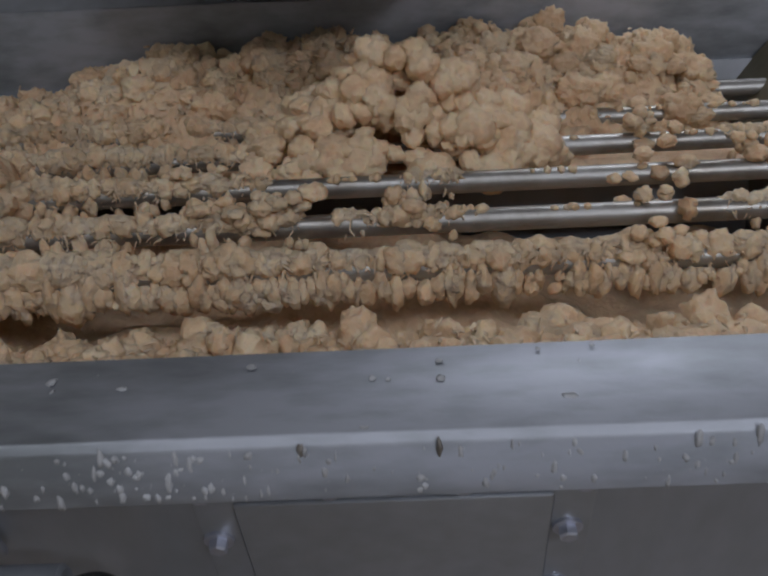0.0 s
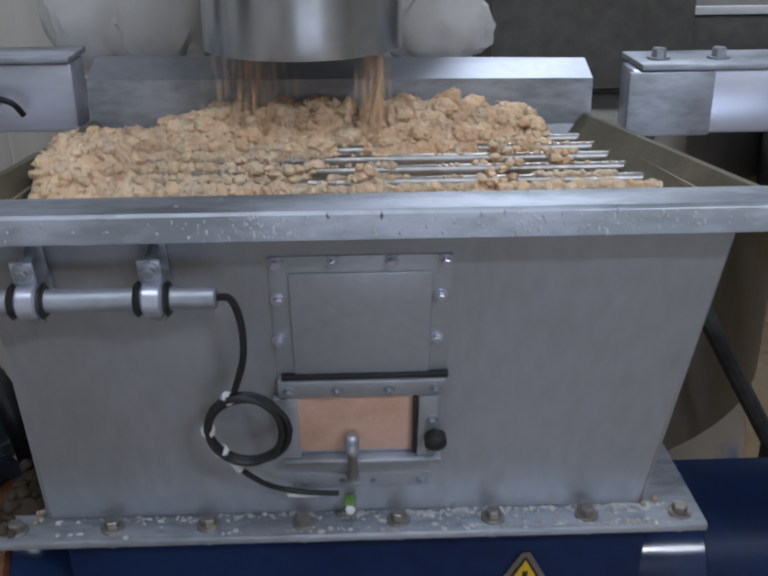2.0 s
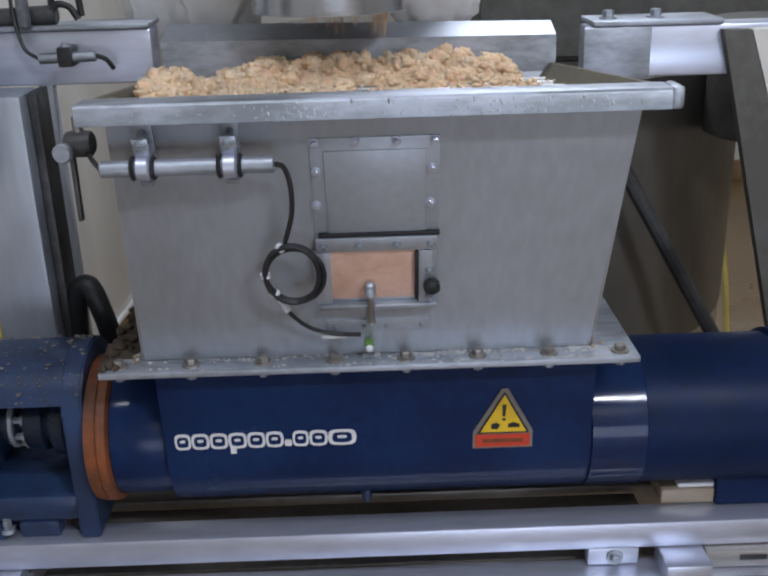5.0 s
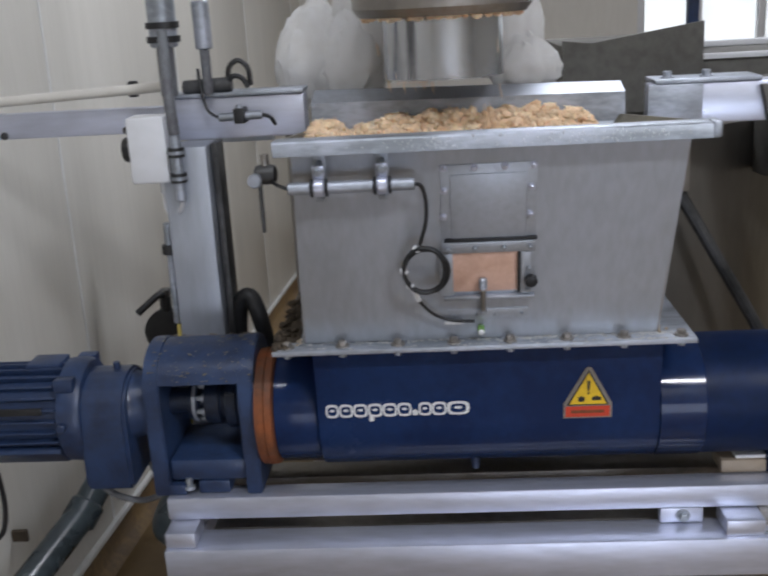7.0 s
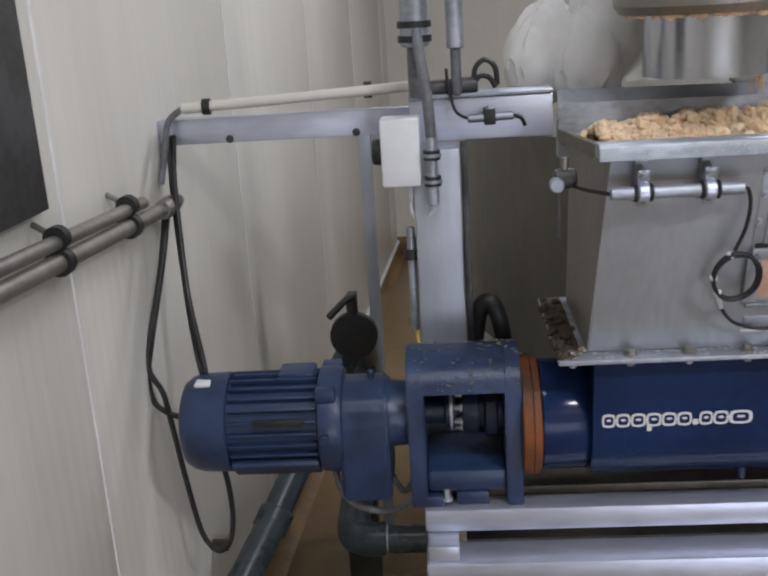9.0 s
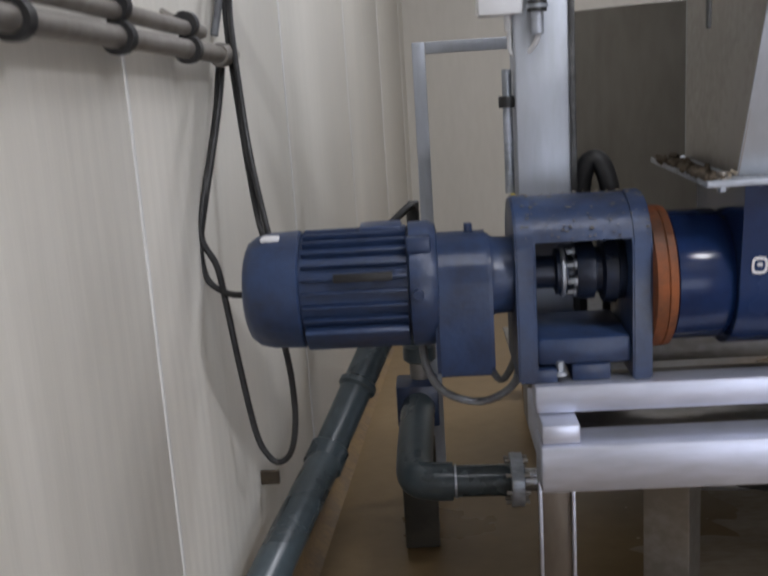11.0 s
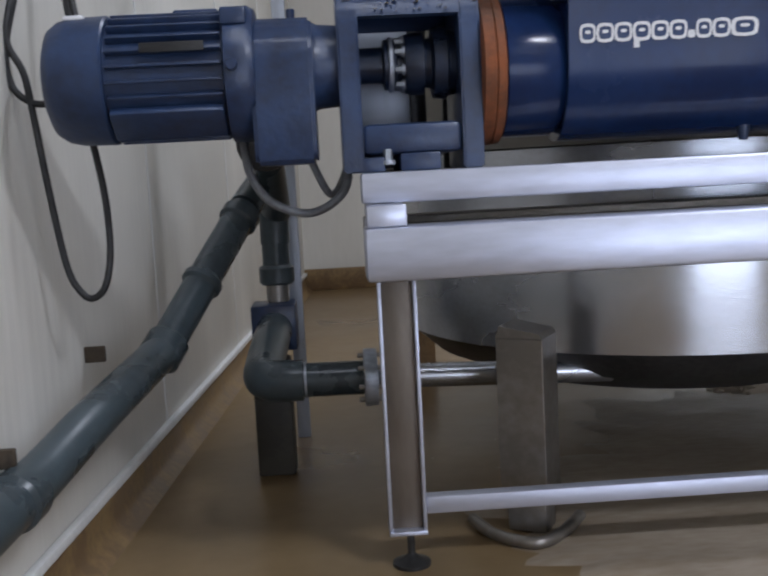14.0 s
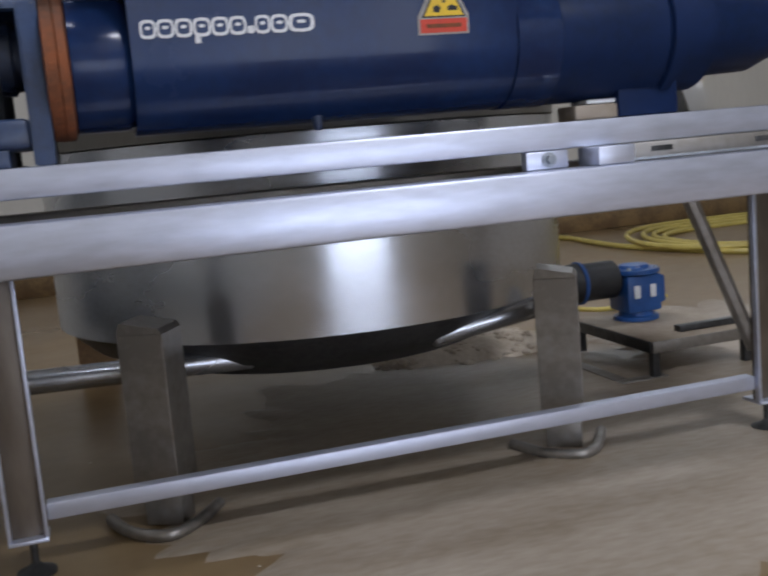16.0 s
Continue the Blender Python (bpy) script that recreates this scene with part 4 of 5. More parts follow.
        part("stem", box(-0.05, 0.05, -0.04, 0.04, 0.004, 0.10, 0.004), STEEL_DIRT_SHADE, p)
    part("drain_pipe", rod((-0.76, 0.878, 0.349), (-0.10, 0.85, 0.335), 0.034, 24), STEEL_TANK, t, "bright round drain pipe")
    part("drain_pipe", rod((0.42, 0.76, 0.335), (0.85, 0.72, 0.40), 0.033, 24), STEEL_TANK, t)


build_tank()


# ---- pipes beside the wall ----
def build_pipes():
    p = empty("waste_pipe", "grey plastic waste pipe running down along the wall", "pipe")
    pts = [(-1.06, 1.45, 0.72), (-1.13, 1.20, 0.83), (-1.343, 0.81, 0.467), (-1.42, 0.38, 0.405), (-1.485, 0.0, 0.342), (-1.55, -0.9, 0.32), (-1.66, -2.6, 0.31)]
    part("pipe", rod(pts[1], pts[2], 0.049, 28), PVC, p)
    part("pipe", tube(pts[2:], 0.051, 24, 8), PVC, p)
    part("pipe", tube([(-1.06, 1.45, 0.70), (-1.06, 1.44, 0.82), (-1.065, 1.39, 0.885), (-1.085, 1.30, 0.895), (-1.13, 1.20, 0.83)], 0.049, 24, 8), PVC, p)
    for a, b in (((-1.325, 0.845, 0.497), (-1.355, 0.785, 0.447)), ((-1.24, 0.998, 0.642), (-1.253, 0.975, 0.620)), ((-1.135, 1.19, 0.82), (-1.155, 1.155, 0.786)), ((-1.481, 0.04, 0.344), (-1.487, -0.035, 0.341)), ((-1.546, -0.86, 0.321), (-1.552, -0.93, 0.32))):
        part("pipe_collar", rod(a, b, 0.059, 28), PVC, p)
    for y, z in ((0.62, 0.49), (0.03, 0.40)):
        b = part("wall_bracket", box(WX - 0.03 + 0.07 * y, WX + 0.05 + 0.07 * y, y - 0.008, y + 0.008, z - 0.005, z + 0.035, 0.004), CRUST, p, "rusty pipe bracket")
    v = empty("pipe_valve_assembly", "dark pipework with a blue valve and steel flange", "pipework")
    part("riser", rod((-1.06, 1.43, 0.57), (-1.06, 1.45, 0.74), 0.045, 24), PVC, v)
    part("union", rod((-1.06, 1.43, 0.565), (-1.06, 1.43, 0.63), 0.058, 24), PVC, v)
    part("thread", rod((-1.06, 1.41, 0.505), (-1.06, 1.41, 0.57), 0.036, 20), STEEL_DIRT_SHADE, v)
    vb = part("valve_block", box(-1.145, -1.0, 1.31, 1.45, 0.36, 0.51, 0.008), BLUE_WORN, v, "blue valve block")
    part("elbow", tube([(-1.072, 1.32, 0.43), (-1.078, 1.20, 0.41), (-1.085, 1.02, 0.375), (-1.08, 0.915, 0.356), (-1.03, 0.885, 0.352), (-0.97, 0.882, 0.351)], 0.058, 24, 8), PVC, v)
    part("horizontal_pipe", rod((-1.0, 0.882, 0.351), (-0.79, 0.88, 0.349), 0.048, 28), PVC, v)
    part("pipe_band", rod((-0.967, 0.882, 0.351), (-0.958, 0.882, 0.351), 0.051, 28), STEEL_RIM, v)
    fl = part("pipe_flange", lathe([(-0.80, 0.055), (-0.798, 0.08), (-0.784, 0.082), (-0.78, 0.08), (-0.762, 0.08), (-0.76, 0.055)], "X", 32, (0, 0.88, 0.349)), STEEL_RIM, v, "bolted steel flange")
    bo = part("flange_bolt", rod((-0.815, 0, 0), (-0.745, 0, 0), 0.007, 8), STEEL_DIRT_SHADE, fl)
    for k in range(8):
        a = k * math.pi / 4 + 0.2
        m = pose(0, 0.88 + 0.067 * math.cos(a), 0.349 + 0.067 * math.sin(a))
        if k == 0:
            bo.matrix_basis = m
        else:
            twin(bo, m, fl)
    part("stand_block", box(-1.135, -1.02, 1.13, 1.25, 0.0, 0.36, 0.008), STAIN_DARK, v, "stained support block")
    h = empty("butterfly_valve", "black butterfly valve with hand lever on the pipe", "valve")
    part("disc_housing", lathe([(1.08, 0.07), (1.085, 0.082), (1.115, 0.082), (1.12, 0.07)], "Y", 32, (-1.05, 0, 1.02)), RUBBER, h)
    part("neck", rod((-1.05, 1.1, 1.095), (-1.05, 1.1, 1.15), 0.02, 14), RUBBER, h)
    part("lever", tube([(-1.05, 1.1, 1.15), (-1.06, 1.06, 1.165), (-1.12, 1.0, 1.12)], 0.012, 10, 5), RUBBER, h)
    part("lever_lock", box(-1.065, -1.03, 1.08, 1.12, 1.15, 1.175, 0.004), STEEL_DARK, h)
    part("riser", rod((-1.05, 1.12, 1.02), (-1.05, 1.45, 0.80), 0.05, 20), PVC, h)
    c = empty("grey_cables", "loose grey cables hanging below the gear housing", "cable")
    part("cable", tube([(-1.03, 0.2, 1.0), (-1.02, 0.19, 0.93), (-0.98, 0.2, 0.87), (-0.90, 0.21, 0.845), (-0.83, 0.2, 0.89), (-0.82, 0.2, 0.98)], 0.009, 10), CABLE_GREY, c)
    part("cable", tube([(-0.90, 0.25, 0.96), (-0.86, 0.25, 0.88), (-0.825, 0.25, 0.93), (-0.81, 0.25, 1.02)], 0.008, 10), CABLE_GREY, c)
    g = empty("support_post", "grey steel post standing behind the motor", "post")
    part("post", box(-1.03, -0.985, 1.56, 1.60, 0.0, 1.65, 0.003), STEEL, g)
    part("arm", box(-0.984, -0.70, 1.56, 1.60, 1.61, 1.65, 0.003), STEEL, g)
    cr = empty("tan_crate", "low tan board box beside the vessel", "box")
    part("box_body", prism([(-0.60, 0.004), (-0.44, 0.004), (-0.44, 0.26), (-0.50, 0.32), (-0.60, 0.36)], 0.12, Matrix(((1, 0, 0, 0), (0, 0, 1, 2.5), (0, 1, 0, 0), (0, 0, 0, 1))), 0.006), CARDBOARD, cr)


build_pipes()


# ---- column, rails, junction box and conduits ----
def build_column():
    c = empty("steel_column", "square stainless column beside the hopper", "column")
    part("shaft", box(-0.795, -0.675, 0.36, 0.48, 0.927, 1.764, 0.008), STEEL, c)
    part("side_flange", box(-0.672, -0.655, 0.40, 0.48, 0.927, 1.764, 0.002), STEEL_DARK, c)
    part("base_plate", box(-0.83, -0.62, 0.33, 0.52, 0.92, 0.9265, 0.001), STEEL_DIRT_SHADE, c)
    b = empty("cross_beam", "wide stainless cross beam behind the hopper", "beam")
    part("web", box(-0.80, -0.43, 0.48, 0.56, 1.765, 1.875, 0.005), STEEL_BEAM, b)
    part("web", box(0.47, 1.2, 0.48, 0.56, 1.745, 1.85, 0.005), STEEL_BEAM, b)
    part("lip", box(-0.80, -0.43, 0.47, 0.58, 1.876, 1.886, 0.002), STEEL_RIM, b)
    part("bright_bracket", box(0.46, 0.60, 0.466, 0.478, 1.745, 1.85, 0.003), STEEL_RIM, b, "bright reflective bracket")
    for x in (0.52, 0.62):
        part("bolt", hex_bolt(0.012, 0.02), STEEL_RIM, b).matrix_basis = pose(x, 0.52, 1.86)
    part("top_plate", box(0.48, 0.75, 0.47, 0.6, 1.851, 1.862, 0.003), STEEL_RIM, b)
    d = empty("deflector_plate", "folded stainless deflector plate over the back of the hopper", "plate")
    part("front_plate", sheet([(-0.415, 0.50, 1.735), (0.41, 0.50, 1.735), (0.41, 0.505, 1.834), (-0.415, 0.505, 1.842)], 0.004), STEEL_RIM, d)
    part("top_fold", sheet([(-0.415, 0.506, 1.843), (0.41, 0.506, 1.835), (0.408, 0.565, 1.858), (-0.41, 0.565, 1.872)], 0.004), STEEL, d)
    part("back_stay", box(-0.415, 0.41, 0.51, 0.555, 1.70, 1.80, 0.003), STEEL, d)
    r = empty("wall_rail", "flat steel rail from the wall to the column", "rail")
    part("flat_bar", box(WX + 0.01, -0.79, 0.60, 0.64, 1.775, 1.845, 0.003), STEEL_BEAM, r)
    for x in (-1.3, -0.95):
        part("screw", hex_bolt(0.007, 0.008), STEEL_DARK, r).matrix_basis = pose(x, 0.60, 1.785, 90)
    cd = empty("conduit", "cream round conduit clipped above the rail", "conduit")
    part("tube", rod((-1.42, 0.585, 1.875), (-0.78, 0.55, 1.905), 0.014, 18), WALL, cd)
    for x, z in ((-1.35, 1.878), (-0.91, 1.899)):
        part("pipe_clip", lathe([(-0.01, 0.022), (0.01, 0.022)], "X", 18, (x, 0.58, z)), RUBBER, cd, "black pipe clip")
    part("cable_end", tube([(-1.42, 0.585, 1.875), (-1.46, 0.575, 1.84), (-1.475, 0.56, 1.76), (-1.49, 0.54, 1.68)], 0.009), CABLE_GREY, cd)
    j = empty("junction_box", "white plastic junction box with a black rotary switch", "switch box")
    part("housing", box(-0.872, -0.772, 0.345, 0.43, 1.675, 1.845, 0.008), WHITE_PLASTIC, j)
    part("rotary_switch", lathe([(-0.895, 0.028), (-0.89, 0.032), (-0.874, 0.034), (-0.872, 0.03)], "X", 20, (0, 0.39, 1.76)), RUBBER, j)
    part("gland", rod((-0.80, 0.39, 1.64), (-0.80, 0.39, 1.675), 0.012, 12), WHITE_PLASTIC, j)
    part("lead", tube([(-0.80, 0.39, 1.645), (-0.80, 0.385, 1.60), (-0.775, 0.375, 1.585), (-0.745, 0.345, 1.62), (-0.745, 0.34, 1.66)], 0.006), WHITE_PLASTIC, j)
    u = empty("vertical_conduit", "clamped steel conduit on the column", "conduit")
    part("tube", rod((-0.745, 0.335, 1.63), (-0.745, 0.335, 1.80), 0.014, 18), STEEL_RIM, u)
    for z in (1.69, 1.755):
        part("clamp", lathe([(z - 0.012, 0.021), (z + 0.012, 0.021)], "Z", 18, (-0.745, 0.335, 0)), RUBBER, u)
        part("clamp_band", lathe([(z - 0.004, 0.024), (z + 0.004, 0.024)], "Z", 18, (-0.745, 0.335, 0)), STEEL_RIM, u)
    part("hose", tube([(-0.745, 0.335, 1.80), (-0.75, 0.34, 1.9), (-0.765, 0.40, 2.0), (-0.77, 0.42, 2.05)], 0.014, 12), CABLE_GREY, u)
    part("lower_tube", rod((-0.81, 0.40, 1.28), (-0.81, 0.40, 1.56), 0.011, 14), STEEL_RIM, u)
    part("lower_clamp", lathe([(1.475, 0.02), (1.50, 0.02)], "Z", 16, (-0.81, 0.40, 0)), RUBBER, u)
    part("earth_wire", tube([(-0.805, 0.385, 1.28), (-0.797, 0.355, 1.18), (-0.795, 0.355, 1.0)], 0.006), HOSE, u, "yellow green earth wire")
    k = empty("filter_unit", "upright steel cylinder with black clamp bands above the beam", "filter")
    part("cylinder", rod((-0.775, 0.45, 2.01), (-0.775, 0.45, 2.6), 0.036, 28), STEEL_RIM, k)
    for z in (2.03, 2.065):
        part("band", lathe([(z - 0.008, 0.043), (z + 0.008, 0.043)], "Z", 28, (-0.775, 0.45, 0)), RUBBER, k)
    part("stem", rod((-0.775, 0.45, 1.885), (-0.775, 0.45, 2.01), 0.022, 18), CABLE_GREY, k)
    part("second_cylinder", rod((-0.675, 0.46, 2.0), (-0.675, 0.46, 2.12), 0.022, 18), STEEL_RIM, k)
    part("second_stem", rod((-0.675, 0.46, 1.885), (-0.675, 0.46, 2.0), 0.013, 12), CABLE_GREY, k)
    n = empty("solenoid_valve", "dark green brass valve with a looped black hose", "valve")
    part("body", rod((-0.75, 0.50, 1.90), (-0.62, 0.50, 1.905), 0.02, 14), STEEL_DARK, n)
    part("loop", tube([(-0.63, 0.5, 1.90), (-0.625, 0.5, 1.945), (-0.60, 0.5, 1.965), (-0.575, 0.5, 1.945), (-0.57, 0.5, 1.90)], 0.007), RUBBER, n)
    part("loop", tube([(-0.635, 0.49, 1.90), (-0.615, 0.49, 1.925), (-0.59, 0.49, 1.92), (-0.575, 0.49, 1.895)], 0.007), RUBBER, n)
    s = empty("beam_sensor", "small clamped stainless sensor in front of the beam", "sensor")
    part("tube", rod((-0.65, 0.44, 1.825), (-0.535, 0.44, 1.828), 0.011, 18), STEEL_RIM, s)
    part("clamp", box(-0.61, -0.58, 0.425, 0.48, 1.808, 1.848, 0.004), RUBBER, s)
    part("bolt", hex_bolt(0.007, 0.008), STEEL_RIM, s).matrix_basis = pose(-0.595, 0.44, 1.848)
    part("lead", tube([(-0.65, 0.44, 1.825), (-0.68, 0.45, 1.845), (-0.695, 0.46, 1.90), (-0.70, 0.47, 1.95)], 0.004), RUBBER, s)
    part("lead", tube([(-0.535, 0.44, 1.828), (-0.515, 0.44, 1.82), (-0.505, 0.45, 1.80)], 0.005), RUBBER, s)


build_column()


# ---- cable tray and cables on the left wall ----
def build_wall_cables():
    t = empty("cable_conduits", "pair of brown clipped conduits along the panel wall", "conduit")
    t.matrix_basis = SKEW
    part("tube", rod((WX + 0.05, 0.50, 1.63), (WX + 0.05, -3.2, 1.80), 0.02, 16), STEEL_DIRT_SHADE, t)
    part("tube", rod((WX + 0.05, 0.30, 1.68), (WX + 0.05, -3.2, 1.85), 0.016, 16), STEEL_DIRT_SHADE, t)
    part("end_fitting", lathe([(0.42, 0.024), (0.44, 0.028), (0.50, 0.026), (0.56, 0.016)], "Y", 16, (WX + 0.05, 0, 1.632)), STEEL_DIRT_SHADE, t)
    for y in (0.2, -0.18, -0.55):
        z = 1.63 + (0.5 - y) * 0.046
        part("saddle_clip", lathe([(y - 0.012, 0.03), (y + 0.012, 0.03)], "Y", 16, (WX + 0.05, 0, z)), RUBBER, t)
        part("saddle_clip", lathe([(y - 0.012, 0.026), (y + 0.012, 0.026)], "Y", 16, (WX + 0.05, 0, z + 0.05)), RUBBER, t)
        part("stud", rod((WX, y, z + 0.08), (WX + 0.05, y, z + 0.05), 0.007, 8), STEEL_DIRT_SHADE, t)
    c = empty("motor_cables", "loose black motor cables hanging down the wall", "cable")
    part("cable", tube([(-1.47, 0.50, 1.61), (-1.475, 0.42, 1.50), (-1.505, 0.33, 1.31), (-1.52, 0.30, 1.21), (-1.513, 0.30, 1.14), (-1.478, 0.30, 1.105), (-1.43, 0.28, 1.10), (-1.36, 0.22, 1.12)], 0.0075), RUBBER, c)
    part("cable", tube([(-1.478, 0.50, 1.61), (-1.485, 0.42, 1.48), (-1.51, 0.32, 1.30), (-1.515, 0.30, 1.23), (-1.487, 0.30, 1.165), (-1.475, 0.30, 1.08), (-1.456, 0.30, 0.91), (-1.434, 0.30, 0.757), (-1.41, 0.30, 0.70), (-1.384, 0.30, 0.683), (-1.355, 0.30, 0.71), (-1.339, 0.30, 0.786), (-1.338, 0.29, 0.894), (-1.345, 0.26, 1.0), (-1.345, 0.2, 1.06)], 0.0075), RUBBER, c)
    part("cable", tube([(-1.455, 0.60, 1.80), (-1.44, 0.5, 1.70), (-1.41, 0.38, 1.52), (-1.39, 0.32, 1.40), (-1.365, 0.29, 1.26), (-1.34, 0.22, 1.20)], 0.007), RUBBER, c)
    part("cable", tube([(-1.47, 0.60, 1.80), (-1.45, 0.5, 1.66), (-1.42, 0.4, 1.48), (-1.40, 0.34, 1.36), (-1.38, 0.30, 1.25), (-1.35, 0.24, 1.19)], 0.007), RUBBER, c)
    w = empty("white_wire", "thin white wire lying on the skirting", "wire")
    part("wire", tube([(-1.50, 1.9, 0.15), (-1.46, 1.75, 0.12), (-1.44, 1.6, 0.07), (-1.47, 1.5, 0.10), (-1.50, 1.4, 0.15)], 0.005, 8), WHITE_PLASTIC, w)
    b = empty("dark_panel", "dark framed panel fixed on the wall", "panel")
    b.matrix_basis = SKEW
    part("board", box(WX, WX + 0.03, -0.75, -0.15, 1.765, 2.3, 0.004), STEEL_DARK, b)


build_wall_cables()


# ---- filling chute, bag and things behind ----
CX, CY = -0.06, 0.44


def build_back():
    c = empty("filling_chute", "round stainless filling chute hanging over the hopper", "chute")
    part("spout", chute_shell(), STEEL_TANK, c)
    part("cover_ring", hollow([(2.055, 0.155), (2.055, 0.21), (2.075, 0.225), (2.20, 0.225), (2.2, 0.155)], (CX, CY)), STEEL_DIRT_SHADE, c, "stained upper ring")
    tagged(part("ring_residue", ring_crust(), PULP), "crusted pulp clinging under the chute ring", "residue", kind="stuff")
    g = empty("plastic_bag", "cloudy white plastic bag bunched behind the chute", "plastic bag")
    for at, size, seed in (((-0.41, 0.72, 1.95), (0.13, 0.07, 0.17), 1.0), ((-0.315, 0.68, 1.93), (0.10, 0.06, 0.16), 2.0), ((-0.25, 0.70, 2.06), (0.11, 0.05, 0.22), 3.0), ((0.12, 0.70, 2.02), (0.10, 0.05, 0.22), 4.0), ((0.165, 0.66, 1.90), (0.10, 0.05, 0.09), 5.0)):
        part("film", lobe(at, size, seed), BAG, g, "puffed cloudy film with creases")
    bm = bmesh.new()
    folds(bm, [(-0.24, 0.70, 1.87), (-0.24, 0.70, 2.2), (0.12, 0.70, 2.2), (0.12, 0.70, 1.87)], 0.03)
    part("film", bm, BAG, g)
    m = empty("steel_hood", "dark steel machine hood behind the hopper", "machine")
    part("panel", box(0.31, 0.725, 1.0, 1.5, 1.705, 1.93, 0.01), HOOD, m)
    part("low_panel", box(0.727, 1.3, 1.02, 1.5, 1.705, 1.885, 0.008), HOOD, m)
    part("edge", box(0.727, 1.3, 1.005, 1.019, 1.868, 1.885, 0.002), WHITE_PLASTIC, m, "pale edge strip")
    part("wing", prism([(0.31, 1.72), (0.735, 1.72), (0.735, 1.985), (0.40, 1.935), (0.31, 1.945)], 0.012, Matrix(((1, 0, 0, 0.0), (0, 0, 1, 0.986), (0, 1, 0, 0.0), (0, 0, 0, 1)))), HOOD, m)
    d = empty("steel_drum", "dark stainless drum beside the hopper", "drum")
    part("shell", lathe([(1.55, 0.14), (1.555, 0.15), (1.80, 0.15), (1.805, 0.145)], "Z", 40, (0.99, 0.78, 0)), HOOD, d)
    part("lid", lathe([(1.806, 0.152), (1.815, 0.155), (1.825, 0.15)], "Z", 40, (0.99, 0.78, 0)), HOOD, d)
    s = empty("diagonal_strut", "black diagonal steel strut behind the hopper", "strut")
    part("bar", rod((0.575, 0.6, 1.55), (0.86, 0.6, 1.06), 0.018, 10), STEEL_DARK, s)
    part("end_plate", box(0.54, 0.60, 0.565, 0.60, 1.55, 1.75, 0.003), STEEL_DIRT_SHADE, s)
    part("end_plate", box(0.84, 0.9, 0.565, 0.61, 0.94, 1.07, 0.003), STEEL_DARK, s)
    p = empty("sloping_guide", "dark sloping conveyor leg with a pale edge beside the pump", "conveyor leg")
    part("cheek", sheet([(0.975, 0.45, 0.92), (1.12, 0.45, 0.92), (0.80, 0.45, 1.84), (0.744, 0.45, 1.84)], 0.025), HOOD, p, smooth=False)
    part("edge", sheet([(1.122, 0.448, 0.92), (1.19, 0.448, 0.92), (0.87, 0.448, 1.84), (0.802, 0.448, 1.84)], 0.028), WALL, p, "pale upper edge", False)
    k = empty("black_hose", "black bent rubber hose beside the column", "hose")
    part("hose", tube([(-0.655, 0.43, 0.922), (-0.655, 0.43, 1.15), (-0.64, 0.42, 1.31), (-0.61, 0.41, 1.345), (-0.585, 0.40, 1.29), (-0.575, 0.42, 1.18), (-0.575, 0.43, 0.922)], 0.023, 14, 6), RUBBER, k)
    y = empty("hanging_hose", "thin yellow hose hanging from the vessel's side", "hose")
    part("hose", tube([(1.10, 1.72, 1.45), (1.30, 2.2, 1.30), (1.5, 2.5, 1.05), (1.60, 2.5, 0.5), (1.66, 2.45, 0.1), (1.85, 2.3, 0.02), (2.3, 2.4, 0.02)], 0.012, 10), HOSE, y)
    w = empty("window_post", "dark slim post with a white rail by the bright window", "post")
    part("shaft", box(0.765, 0.80, 1.30, 1.34, 1.886, 3.4, 0.003), BLUE_WORN, w)
    part("rail", box(0.801, 1.3, 1.30, 1.34, 1.886, 1.906, 0.003), WHITE_PLASTIC, w)


def hollow(profile, at, seg=64):
    """A ring of the given section (z, radius) with an open middle."""
    bm = bmesh.new()
    rings = []
    for z, r in profile:
        rings.append([bm.verts.new((at[0] + r * math.cos(2 * math.pi * k / seg), at[1] + r * math.sin(2 * math.pi * k / seg), z)) for k in range(seg)])
    for a, b in zip(rings, rings[1:] + rings[:1]):
        for k in range(seg):
            bm.faces.new((a[k], a[(k + 1) % seg], b[(k + 1) % seg], b[k]))
    return bm


def chute_shell():
    return hollow([(3.2, 0.152), (1.905, 0.152), (1.905, 0.148), (3.2, 0.148)], (CX, CY))


def ring_crust():
    bm = bmesh.new()
    rg = random.Random(11)
    for k in range(40):
        a = rg.uniform(math.pi, 2 * math.pi)
        clump(bm, (CX + 0.19 * math.cos(a), CY + 0.19 * math.sin(a), 2.052), rg.uniform(0.006, 0.014), rg, 2, 0.6)
    return bm


def lobe(at, size, seed):
    """A puffed, creased pocket of thin film."""
    bm = bmesh.new()
    dirs, faces = SPHERES[4]
    off = Vector((seed * 7.3, seed * 3.1, seed))
    vs = []
    for d in dirs:
        ang = math.atan2(d.y, d.x)
        pleat = noise.noise(Vector((math.cos(ang) * 2.6, math.sin(ang) * 2.6, d.z * 0.5)) + off)
        crease = abs(noise.noise(d * 1.8 + off)) * 0.22 + abs(pleat) * 0.26 + abs(noise.noise(d * 5.0 + off)) * 0.07
        k = 1.12 - crease
        # gathered towards the top, wide and slack below
        wide = 1.0 - 0.45 * max(0.0, d.z) ** 1.5
        vs.append(bm.verts.new(Vector(at) + Vector((d.x * size[0] * wide * k, d.y * size[1] * wide * k, (d.z if d.z > 0 else d.z * 0.8) * size[2] * k))))
